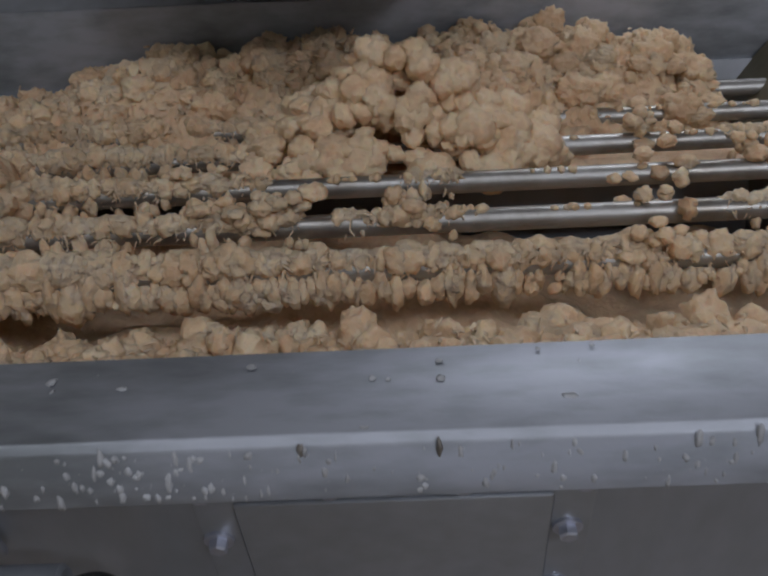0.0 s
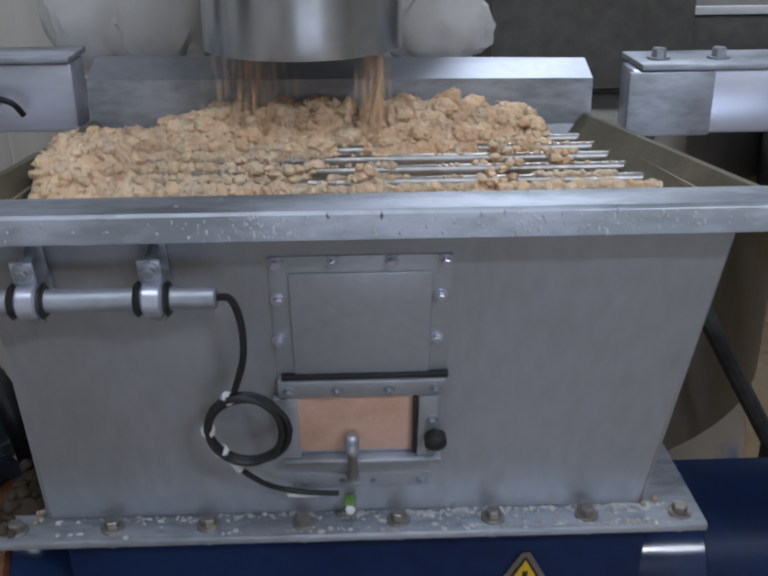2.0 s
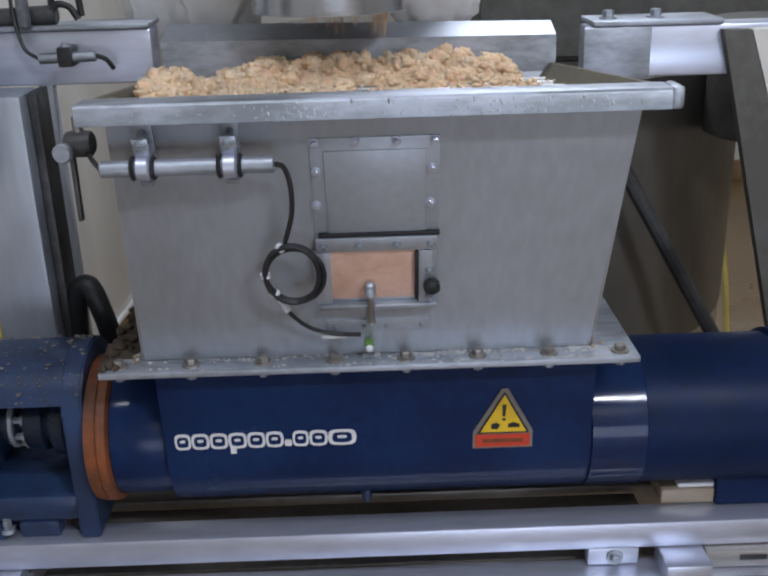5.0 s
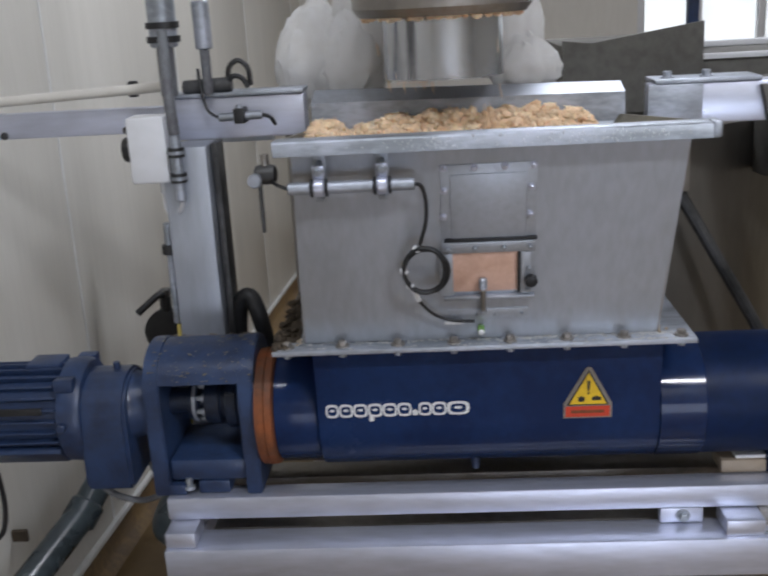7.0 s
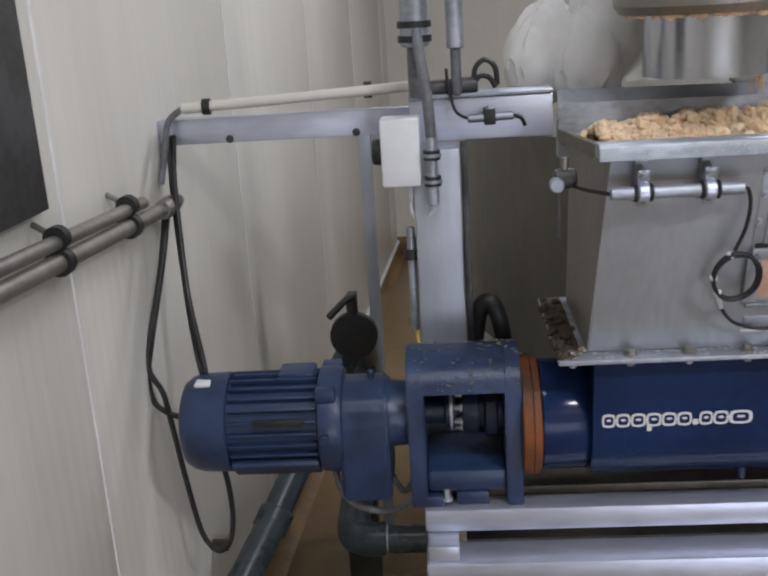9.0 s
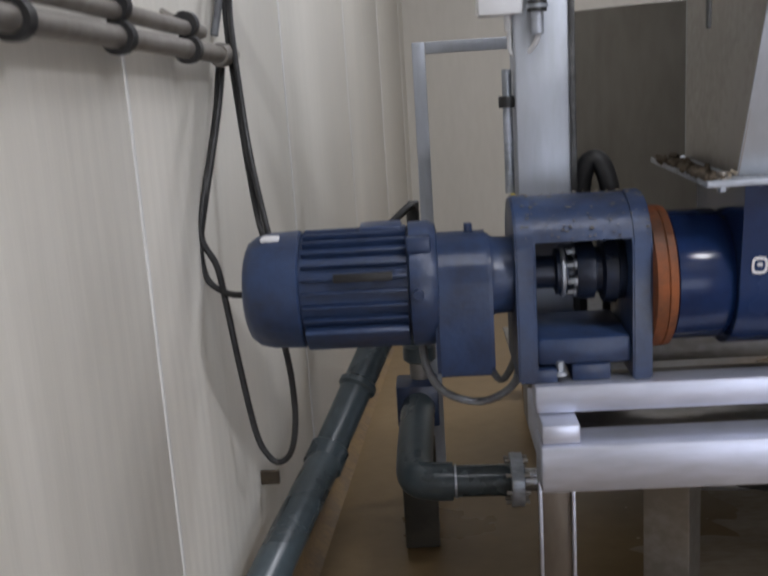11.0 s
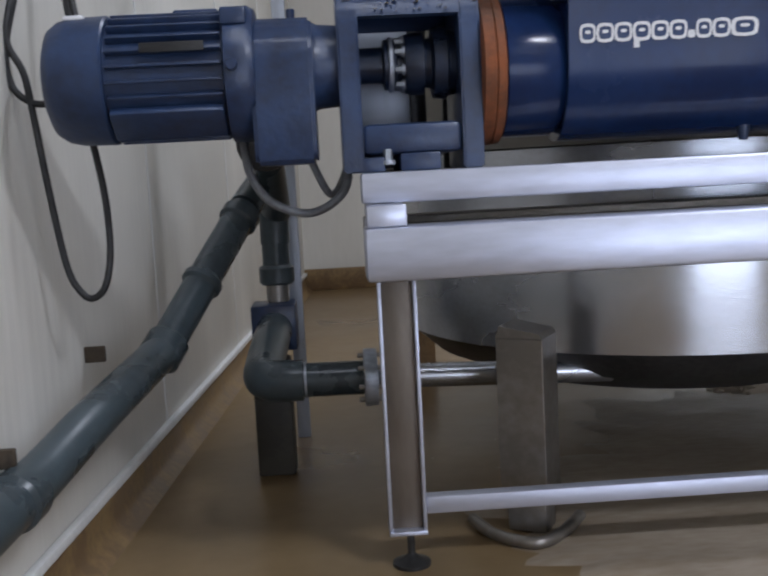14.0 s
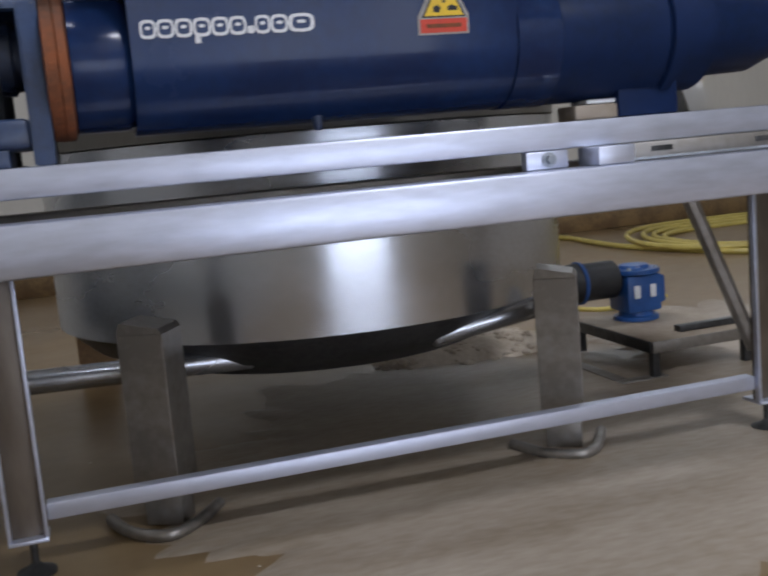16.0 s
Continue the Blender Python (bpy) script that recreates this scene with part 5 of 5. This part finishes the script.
    for f in faces:
        bm.faces.new([vs[i] for i in f])
    return bm


def folds(bm, outline, puff):
    """A puffed film patch with creases inside the outline (x, y, z)."""
    pts = [Vector(p) for p in outline]
    c = sum(pts, Vector()) / len(pts)
    n, m = 12, 48
    rows = []
    for j in range(m):
        t = j / m * len(pts)
        i = int(t)
        e = pts[i].lerp(pts[(i + 1) % len(pts)], t - i)
        row = []
        for k in range(1, n + 1):
            s = k / n
            q = c.lerp(e, s)
            q.y += -puff * math.sqrt(max(0, 1 - s * s)) + 0.03 * noise.noise(Vector((q.x, 0, q.z)) * 9)
            row.append(bm.verts.new(q))
        rows.append(row)
    mid = bm.verts.new(c + Vector((0, -puff, 0)))
    for j in range(m):
        a, b = rows[j], rows[(j + 1) % m]
        bm.faces.new((mid, a[0], b[0]))
        for k in range(n - 1):
            bm.faces.new((a[k], a[k + 1], b[k + 1], b[k]))
    bmesh.ops.solidify(bm, geom=list(bm.faces), thickness=0.003)


build_back()


# ---- small motor on its stand, and the hose ----
def build_small_motor():
    s = empty("motor_stand", "low folded steel stand with residue on its top", "stand")
    part("top", box(1.335, 1.76, 1.03, 1.60, 0.13, 0.142, 0.003), FLOOR_PALE, s, "plate top with pale residue")
    part("front_edge", box(1.335, 1.76, 1.022, 1.029, 0.10, 0.141, 0.002), STEEL_DIRT_SHADE, s)
    part("side_edge", box(1.327, 1.334, 1.03, 1.60, 0.10, 0.141, 0.002), STEEL_DARK, s)
    for x, y in ((1.34, 1.035), (1.725, 1.035), (1.34, 1.56), (1.725, 1.56)):
        part("leg", box(x, x + 0.03, y, y + 0.03, 0.012, 0.129, 0.002), STEEL_DARK, s)
    part("foot_rail", box(1.21, 1.40, 1.03, 1.08, 0.002, 0.012, 0.002), STEEL_DIRT_SHADE, s)
    part("foot_rail", box(1.21, 1.26, 1.085, 1.45, 0.002, 0.012, 0.002), STEEL_DIRT_SHADE, s)
    part("channel", box(1.50, 1.80, 1.10, 1.14, 0.143, 0.165, 0.002), STEEL_DARK, s, "dark channel across the top")
    m = empty("small_motor", "small bright blue gear motor with a dark motor behind", "motor")
    mx, my = 1.53, 1.44
    part("foot_flange", lathe([(0.142, 0.08), (0.144, 0.088), (0.158, 0.088), (0.162, 0.07), (0.18, 0.066)], "Z", 28, (mx, my, 0)), BLUE_PLASTIC, m)
    part("body", box(mx - 0.075, mx + 0.075, my - 0.075, my + 0.075, 0.178, 0.325, 0.012), BLUE_PLASTIC, m)
    part("top_flange", lathe([(0.325, 0.085), (0.328, 0.098), (0.345, 0.098), (0.348, 0.06), (0.36, 0.055)], "Z", 28, (mx, my, 0)), BLUE_PLASTIC, m)
    for k in range(4):
        a = math.pi / 4 + k * math.pi / 2
        part("flange_bolt", hex_bolt(0.008, 0.01), STEEL_RIM, m).matrix_basis = pose(mx + 0.082 * math.cos(a), my + 0.082 * math.sin(a), 0.345)
    part("side_lug", box(mx + 0.07, mx + 0.115, my - 0.04, my + 0.04, 0.20, 0.31, 0.01), BLUE_PLASTIC, m)
    for x in (mx - 0.036, mx + 0.034):
        part("plate", box(x - 0.013, x + 0.013, my - 0.079, my - 0.0755, 0.235, 0.285, 0.001), WHITE_PRINT, m, "small white plate")
    part("motor_barrel", lathe([(-0.30, 0.05), (-0.295, 0.075), (-0.24, 0.08), (-0.235, 0.075), (-0.09, 0.075), (-0.076, 0.06)], "X", 28, (mx, my + 0.02, 0.31)), RUBBER, m, "black motor barrel")
    part("barrel_cap", lathe([(-0.245, 0.082), (-0.243, 0.085), (-0.232, 0.085), (-0.23, 0.082)], "X", 28, (mx, my + 0.02, 0.31)), BLUE_PLASTIC, m)
    h = empty("yellow_hose", "yellow rubber hose lying in loops on the floor", "hose")
    for k in range(4):
        pts = [(4.65 + (0.95 + 0.13 * k) * math.cos(a) + 0.06 * math.sin(2 * a + k), 4.25 + (0.75 + 0.10 * k) * math.sin(a), 0.02 + 0.012 * k + 0.01 * math.sin(3 * a)) for a in [j * math.pi / 8 for j in range(17)]]
        part("loop", tube(pts, 0.02, 8, 4), HOSE, h)
    part("tail", tube([(3.1, 5.7, 0.02), (3.33, 5.40, 0.02), (3.30, 4.9, 0.02), (3.32, 4.3, 0.02), (3.62, 3.45, 0.02), (4.3, 3.1, 0.02)], 0.02, 8), HOSE, h)


build_small_motor()


# ---- pulp on the grate ----
def crest(x):
    """Height of the heap's crest over the grate along x."""
    pts = [(-0.42, 0.012), (-0.33, 0.02), (-0.27, 0.035), (-0.21, 0.062), (-0.14, 0.054), (-0.1, 0.066), (-0.03, 0.07), (0.03, 0.058), (0.1, 0.07), (0.16, 0.066), (0.22, 0.064), (0.28, 0.05), (0.31, 0.035), (0.33, 0.0)]
    for (a, u), (b, v) in zip(pts, pts[1:]):
        if a <= x <= b:
            return u + (v - u) * (x - a) / (b - a)
    return 0.0


def heap_z(x, y):
    edge = 0.358 + 0.02 * noise.noise(Vector((x * 14, 3.0, 0)))
    h = 0.9 * crest(x) * max(0.0, min(1.0, (y - edge) / 0.075)) ** 0.7
    q = Vector((x, y, 0))
    q.z = 0.6 * h
    q += Vector((noise.noise(q * 60), noise.noise(q * 60 + Vector((9, 9, 9))), 0)) * 0.006
    rag = puff(q * 24) * 0.020 + puff(q * 55) * 0.011 + puff(q * 120) * 0.005 - 0.016
    return BAR_Z(y) - 0.012 + h + (rag if h > 0.004 else -0.01)


def build_pulp():
    rg = random.Random(21)
    heap = Lumps()
    heap.field(-0.376, 0.335, 0.30, 0.492, 330, 100, heap_z)
    for n in range(330):
        x, y = rg.uniform(-0.366, 0.325), rg.uniform(0.345, 0.485)
        if crest(x) * (y - 0.325) < 0.0006:
            continue
        r = rg.choice((0.006, 0.009, 0.012, 0.015, 0.018)) * rg.uniform(0.8, 1.2)
        heap.add((x, y, heap_z(x, y) + r * 0.1), r, rg, 4 if r > 0.012 else 3, 0.9)
    for n in range(1500):
        x, y = rg.uniform(-0.366, 0.325), rg.uniform(0.345, 0.485)
        if crest(x) * (y - 0.325) < 0.0006:
            continue
        heap.fibre((x, y, heap_z(x, y) + rg.uniform(-0.002, 0.007)), (rg.gauss(0, 1), rg.gauss(-0.3, 1), rg.uniform(0.0, 1.0)), rg.uniform(0.004, 0.009), rg.uniform(0.0007, 0.0016), rg)
    tagged(heap.link("pulp_heap", PULP), "heap of pale ground pulp lying on the hopper grate", "pulp", kind="stuff")
    side = Lumps()

    def mound(x, y):
        d = math.hypot((x + 0.345) / 0.075, (y - 0.17) / 0.17)
        q = Vector((x, y, 4.0)) + Vector((noise.noise(Vector((x, y, 1)) * 60), noise.noise(Vector((x, y, 7)) * 60), 0)) * 0.006
        h = 0.066 * max(0.0, 1 - d * d)
        return BAR_Z(y) - 0.022 + h + (puff(q * 26) * 0.018 + puff(q * 60) * 0.010 + puff(q * 130) * 0.005) * min(1.0, h / 0.01)

    side.field(-0.378, -0.26, -0.01, 0.345, 60, 150, mound)
    for k in range(120):
        a, q = rg.uniform(0, 2 * math.pi), math.sqrt(rg.random()) * 0.95
        x, y = max(-0.368, -0.345 + 0.08 * q * math.cos(a)), 0.17 + 0.17 * q * math.sin(a)
        r = rg.uniform(0.004, 0.012)
        side.add((x, y, mound(x, y)), r, rg, 3 if r > 0.008 else 2)
    for k in range(300):
        a, q = rg.uniform(0, 2 * math.pi), math.sqrt(rg.random())
        x, y = max(-0.37, -0.345 + 0.08 * q * math.cos(a)), 0.17 + 0.17 * q * math.sin(a)
        side.fibre((x, y, mound(x, y) + 0.003), (rg.gauss(0, 1), rg.gauss(-0.3, 1), rg.uniform(0, 1)), rg.uniform(0.004, 0.009), rg.uniform(0.0007, 0.0016), rg)
    tagged(side.link("pulp_heap", PULP), "small heap of pale pulp against the hopper's side", "pulp", kind="stuff")
    # residue that clings to the bars and hangs from them
    res = Lumps()
    for j, y in enumerate(BARS[:5]):
        x = -0.372
        while x < 0.395:
            left = max(0.0, min(1.0, (0.0 - x) / 0.22))
            patch = 0.5 + 0.5 * noise.noise(Vector((x * 11, y * 40, 1.0)))
            first = 1.0 if j == 0 else 0.0
            if patch < 0.33 + 0.55 * left + 0.5 * first + (0.12 if j == 1 else 0.0):
                thick = 0.25 + 0.4 * left + 0.40 * first
                r = (0.005 + 0.008 * thick) * rg.uniform(0.6, 1.2)
                res.add((x, y + rg.uniform(-0.003, 0.003), BAR_Z(y) + 0.004 + r * 0.3), r, rg, 3 if r > 0.007 else 2, 0.95)
                for q in range(3):
                    res.fibre((x + rg.uniform(-1, 1) * r, y + rg.uniform(-0.9, 0.2) * r, BAR_Z(y) + 0.004 + r * rg.uniform(-0.6, 1.0)), (rg.gauss(0, 0.5), -0.5, rg.uniform(-1.2, 0.6)), rg.uniform(0.005, 0.012), rg.uniform(0.0007, 0.0015), rg)
                if rg.random() < 0.75 * thick:
                    res.add((x + 0.003, y - 0.009, BAR_Z(y) - rg.uniform(0.002, 0.014)), r * 0.6, rg, 2, rg.uniform(1.2, 2.2))
                if first and rg.random() < 0.6:
                    res.add((x, y - 0.010, BAR_Z(y) - rg.uniform(0.004, 0.013)), rg.uniform(0.003, 0.007), rg, 2, rg.uniform(1.0, 2.2))
            elif rg.random() < 0.12:
                res.add((x, y - 0.003, BAR_Z(y) + 0.008), rg.uniform(0.0015, 0.005), rg, 2)
            x += rg.uniform(0.002, 0.005)
    for x, y, n in ((0.238, 0.222, 6), (0.03, 0.146, 22), (-0.06, 0.146, 26), (0.187, 0.072, 18), (-0.09, 0.146, 16), (0.2, 0.146, 12), (0.30, 0.222, 8), (0.23, 0.297, 8), (-0.14, 0.222, 10)):
        for k in range(n):
            r = rg.uniform(0.004, 0.009)
            res.add((x + rg.gauss(0, 0.013), y + rg.uniform(-0.010, 0.008), BAR_Z(y) + 0.010 + rg.uniform(-0.008, 0.016)), r, rg, 3 if r > 0.007 else 2)
    tagged(res.link("grate_residue", PULP), "pale pulp residue clinging to the grate bars", "pulp", kind="stuff")
    front = Lumps()

    def slope(x, y):
        t = (y + 0.112) / 0.172
        q = Vector((x, y, 2.0)) + Vector((noise.noise(Vector((x, y, 0)) * 60), noise.noise(Vector((x, y, 5)) * 60), 0)) * 0.006
        k = min(1.0, t / 0.18)
        return 1.802 - 0.02 * t - 0.11 * t * t + k * (puff(q * 30) * 0.016 + puff(q * 70) * 0.009 + puff(q * 150) * 0.004) - t * (0.05 * max(0, x - 0.2) / 0.1)

    front.field(-0.376, 0.395, -0.112, 0.06, 340, 72, slope)
    for k in range(300):
        x, y = rg.uniform(-0.366, 0.38), rg.uniform(-0.085, 0.05)
        if rg.random() < (x - 0.12) * 5:
            continue
        r = rg.uniform(0.004, 0.013)
        front.add((x, y, slope(x, y) - r * 0.1), r, rg, 3 if r > 0.0065 else 2, rg.uniform(0.8, 1.3))
    for k in range(330):
        x, y = rg.uniform(-0.366, 0.36), rg.uniform(-0.03, 0.052)
        if rg.random() < (x - 0.15) * 4:
            continue
        r = rg.uniform(0.006, 0.015)
        front.add((x, y, slope(x, y) + r * 0.15), r, rg, 3, rg.uniform(0.9, 1.5))
    for k in range(1500):
        x, y = rg.uniform(-0.368, 0.38), rg.uniform(-0.09, 0.05)
        front.fibre((x, y, slope(x, y) + rg.uniform(-0.001, 0.006)), (rg.gauss(0, 0.7), rg.gauss(-0.8, 0.6), rg.uniform(-0.4, 0.9)), rg.uniform(0.004, 0.009), rg.uniform(0.0007, 0.0015), rg)
    tagged(front.link("front_residue", PULP), "thick pulp residue along the hopper's front rim", "pulp", kind="stuff")
    fill = Lumps()
    fill.field(-0.378, 0.39, 0.0, 0.40, 90, 50, lambda x, y: 1.64 + 0.05 * noise.noise(Vector((x * 5, y * 5, 0))) + 0.02 * noise.noise(Vector((x * 22, y * 22, 0))) - 0.05 * max(0.0, x) / 0.4)
    tagged(fill.link("hopper_fill", PULP), "pulp filling the hopper below the grate", "pulp", kind="stuff")
    # flecks and smears stuck to the rim
    fl = Lumps()
    for k in range(44):
        fl.add((rg.uniform(-0.38, 0.42), rg.uniform(-0.165, -0.112), 1.8375), rg.choice((0.0006, 0.001, 0.0014, 0.002, 0.0028)), rg, 2, 0.03)
    for k in range(330):
        x = rg.choice((rg.uniform(-0.35, 0.42), rg.gauss(-0.08, 0.04), rg.gauss(0.2, 0.09)))
        fl.add((max(-0.4, min(0.43, x)), -0.1716, rg.uniform(1.809, 1.832)), rg.choice((0.0004, 0.0006, 0.0009, 0.0012, 0.0016)), rg, 2, rg.uniform(1.0, 3.0))
    tagged(fl.link("dried_flecks", FLECK), "small pale dried flecks on the hopper rim", "residue", kind="stuff")
    st = Lumps()
    for x in (0.04, -0.014):
        st.add((x, -0.172, 1.829 + rg.uniform(-0.006, 0.004)), 0.0015, rg, 2, 2.6)
    tagged(st.link("dark_stains", STEEL_DIRT_SHADE), "small dark stains on the rim's front", "stain", kind="stuff")


build_pulp()


def build_floor_residue():
    rg = random.Random(8)
    crumbs = Lumps()

    def pile(x, y):
        q = Vector((x, y, 0))
        d = math.hypot((x - 1.0) / 0.46, (y - 1.93) / 0.26)
        return 0.075 * max(0.0, 1 - d * d) + (puff(q * 9) * 0.03 + puff(q * 24) * 0.014) * max(0.0, 1.15 - d) - 0.012

    crumbs.field(0.5, 1.55, 1.62, 2.24, 110, 66, pile)
    for k in range(160):
        a, q = rg.uniform(0, 2 * math.pi), math.sqrt(rg.random())
        x, y = 1.0 + 0.46 * q * math.cos(a), 1.93 + 0.26 * q * math.sin(a)
        crumbs.add((x, y, max(0.004, pile(x, y))), rg.uniform(0.006, 0.024), rg, 2, 0.6)
    for k in range(90):
        x, y = rg.uniform(-0.6, 2.0), rg.uniform(-0.8, 1.4)
        crumbs.add((x, y, 0.003), rg.uniform(0.002, 0.005), rg, 2, 0.25)
    tagged(crumbs.link("floor_residue", PALE_PILE), "pale dried pulp spilled on the floor below the vessel", "residue", kind="stuff")


build_floor_residue()


def build_flange_residue():
    rg = random.Random(41)
    old, wet = Lumps(), Lumps()
    for k in range(90):
        y = rg.uniform(-0.02, 0.43)
        x = -0.481 + abs(rg.gauss(0, 0.02))
        r = rg.choice((0.003, 0.005, 0.008, 0.012))
        old.add((min(x, -0.425), y, 1.340 + r * 0.3), r, rg, 2, 0.8)
    tagged(old.link("flange_crust", CRUST), "brown crusted residue on the flange's side edge", "residue", kind="stuff")
    for k in range(700):
        x = rg.choice((rg.gauss(0.14, 0.13), rg.gauss(0.38, 0.05), rg.uniform(-0.4, 0.44)))
        x = max(-0.40, min(0.45, x))
        front = rg.random() < 0.3
        y = rg.uniform(-0.022, -0.01) if front else 0.024 - abs(rg.gauss(0, 0.010))
        wet.add((x, y, 1.3395), rg.choice((0.001, 0.0015, 0.002, 0.003, 0.0045)), rg, 2, 0.15)
    tagged(wet.link("flange_smear", SMEAR), "pale wet pulp smeared along the bolted flange", "residue", kind="stuff")


build_flange_residue()


def build_film(cx, cy, rx, ry, seed, top):
    """A thin dried film with a ragged outline on the floor."""
    bm = bmesh.new()
    n, m = 260, 8
    mid = bm.verts.new((cx, cy, top))
    rows = []
    for j in range(n):
        a = 2 * math.pi * j / n
        q = 1 + 0.35 * noise.noise(Vector((math.cos(a) * 1.5, math.sin(a) * 1.5, seed))) + 0.2 * noise.noise(Vector((math.cos(a) * 6, math.sin(a) * 6, seed))) + 0.09 * noise.noise(Vector((math.cos(a) * 19, math.sin(a) * 19, seed)))
        rows.append([bm.verts.new((cx + rx * q * k / m * math.cos(a), cy + ry * q * k / m * math.sin(a), top if k < m else -0.006)) for k in range(1, m + 1)])
    for j in range(n):
        a, b = rows[j], rows[(j + 1) % n]
        bm.faces.new((mid, a[0], b[0]))
        for k in range(m - 1):
            bm.faces.new((a[k], a[k + 1], b[k + 1], b[k]))
    tagged(part("dried_film", bm, FILM), "greyish dried film of pulp on the brown floor", "residue", kind="stuff")


build_film(0.85, 0.65, 1.35, 1.1, 2.0, 0.0075)
build_film(2.1, 1.3, 0.8, 0.9, 5.0, 0.0115)


# ---- falling pulp ----
def build_falling():
    rg = random.Random(77)
    made = []
    meshes = []
    for k in range(6):
        lumps = Lumps()
        lumps.add((0, 0, 0), (0.009, 0.010, 0.011, 0.012, 0.0145, 0.017)[k], rg, 3, 1.0)
        meshes.append(lumps)
    first = []
    for lumps in meshes:
        ob = tagged(lumps.link("falling_clump", PULP), "loose clump of pale pulp dropping from the chute", "pulp clump", "falling pulp")
        first.append(ob)
    small = []
    for r in (0.004, 0.0055, 0.007):
        lumps = Lumps()
        lumps.add((0, 0, 0), r, rg, 2, 1.5)
        small.append(tagged(lumps.link("falling_crumb", PULP), "small crumb of pale pulp dropping from the chute", "pulp crumb", "falling crumbs"))
        small[-1].matrix_basis = pose(-0.1 + 20 * r, CY - 0.05, heap_z(-0.1 + 20 * r, CY - 0.05))
    # the fresh cone that sinks through the bars at the start
    fall = ((0.0, 1.0), (0.12, 0.86), (0.3, 0.76), (0.5, 0.62), (0.7, 0.46), (0.9, 0.30), (1.1, 0.14), (1.3, 0.0))
    for k in range(240):
        ob = first[k] if k < 6 else copy_thing(first[k % 6], Matrix())
        a = rg.uniform(0, 2 * math.pi)
        q = math.sqrt(rg.random())
        x, y = 0.025 + 0.135 * q * math.cos(a), 0.296 + 0.068 * q * math.sin(a)
        up = 0.105 * (1 - q) ** 0.9 * (1 - 0.55 * rg.random() ** 2)
        late = 1.0 - 0.9 * max(0.0, x - 0.03) / 0.13
        sp = rg.uniform(0, 360)
        rows = []
        for t, h in fall:
            z = BAR_Z(y) - 0.004 + up * h - (0.03 * t if up * h < 0.012 else 0)
            rows.append((t * late, pose(x, y - 0.01 * t, z, sp + 25 * t, 0, sp)))
        rows.append((1.3 * late + 0.3, pose(x, y, 1.62, sp + 60, 0, sp)))
        rows.append((16.0, pose(x, y, 1.62, sp + 60, 0, sp)))
        made.append((ob, rows))
    # showers of crumbs that pour from the chute
    showers = []
    for v in range(5):
        lumps = Lumps()
        for k in range(120):
            r = rg.choice((0.002, 0.003, 0.004, 0.0055))
            lumps.add((rg.gauss(0, 0.011), rg.gauss(0, 0.011), rg.uniform(-0.08, 0.08)), r, rg, 1, 1.6)
        showers.append(tagged(lumps.link("falling_shower", PULP), "thin stream of pulp crumbs pouring from the chute", "pulp stream", kind="stuff"))
    veils = []
    for v in range(4):
        lumps = Lumps()
        for k in range(120):
            r = rg.choice((0.0018, 0.0025, 0.0032, 0.0045))
            lumps.add((rg.gauss(0, 0.035), rg.gauss(0, 0.02), rg.uniform(-0.07, 0.07)), r, rg, 1, 1.8)
        veils.append(tagged(lumps.link("falling_veil", PULP), "loose veil of pulp crumbs dropping from the chute's edge", "pulp stream", kind="stuff"))

    def pour(ob, x, y, t0):
        low = 1.60
        rows = [(0.0, pose(x, y, 2.35)), (t0, pose(x, y, 2.35)), (t0 + 0.16, pose(x, y, 2.12)), (t0 + 0.26, pose(x, y - 0.004, 1.95)), (t0 + 0.42, pose(x, y - 0.008, low)), (16.0, pose(x, y - 0.008, low))]
        made.append((ob, [r for n, r in enumerate(rows) if n != 1 or t0 > 0.01]))

    t0, n = 0.30, 0
    while t0 < 9.4:
        ob = showers[n] if n < 5 else copy_thing(showers[n % 5], Matrix())
        pour(ob, 0.046 + rg.gauss(0, 0.004), CY - 0.05 + rg.gauss(0, 0.006), t0)
        t0 += rg.uniform(0.07, 0.11)
        n += 1
    t0, n = 0.0, 0
    while t0 < 9.4:
        ob = veils[n] if n < 4 else copy_thing(veils[n % 4], Matrix())
        pour(ob, rg.choice((-0.15, -0.13, -0.03)) + rg.gauss(0, 0.01), CY - 0.055 + rg.gauss(0, 0.01), t0)
        t0 += rg.uniform(0.09, 0.15)
        n += 1
    # single crumbs
    for burst in (0.02, 0.52, 0.68, 1.32, 1.45, 2.05, 2.5, 3.05, 3.6, 4.4, 5.2, 5.9, 6.35, 6.75, 7.1, 7.55, 8.0, 8.5):
        bx, by = rg.uniform(-0.03, 0.05), CY - 0.06
        for k in range(5):
            ob = copy_thing(small[k % 3], Matrix())
            b = burst + 0.3 * rg.random()
            x, y = bx + rg.gauss(0, 0.05), by + rg.gauss(0, 0.02)
            land = heap_z(x, y) - 0.004
            sp = rg.uniform(0, 360)
            made.append((ob, [(0.0, pose(x, y, 2.14, sp)), (b, pose(x, y, 2.13, sp)), (b + 0.13, pose(x, y, 2.03, sp + 40)), (b + 0.27, pose(x, y - 0.005, land, sp + 80)), (16.0, pose(x, y - 0.005, land - 0.01, sp + 80))]))
    return made


FALLING = build_falling()


def motions():
    for ob, rows in FALLING:
        walk(ob, rows)


motions()
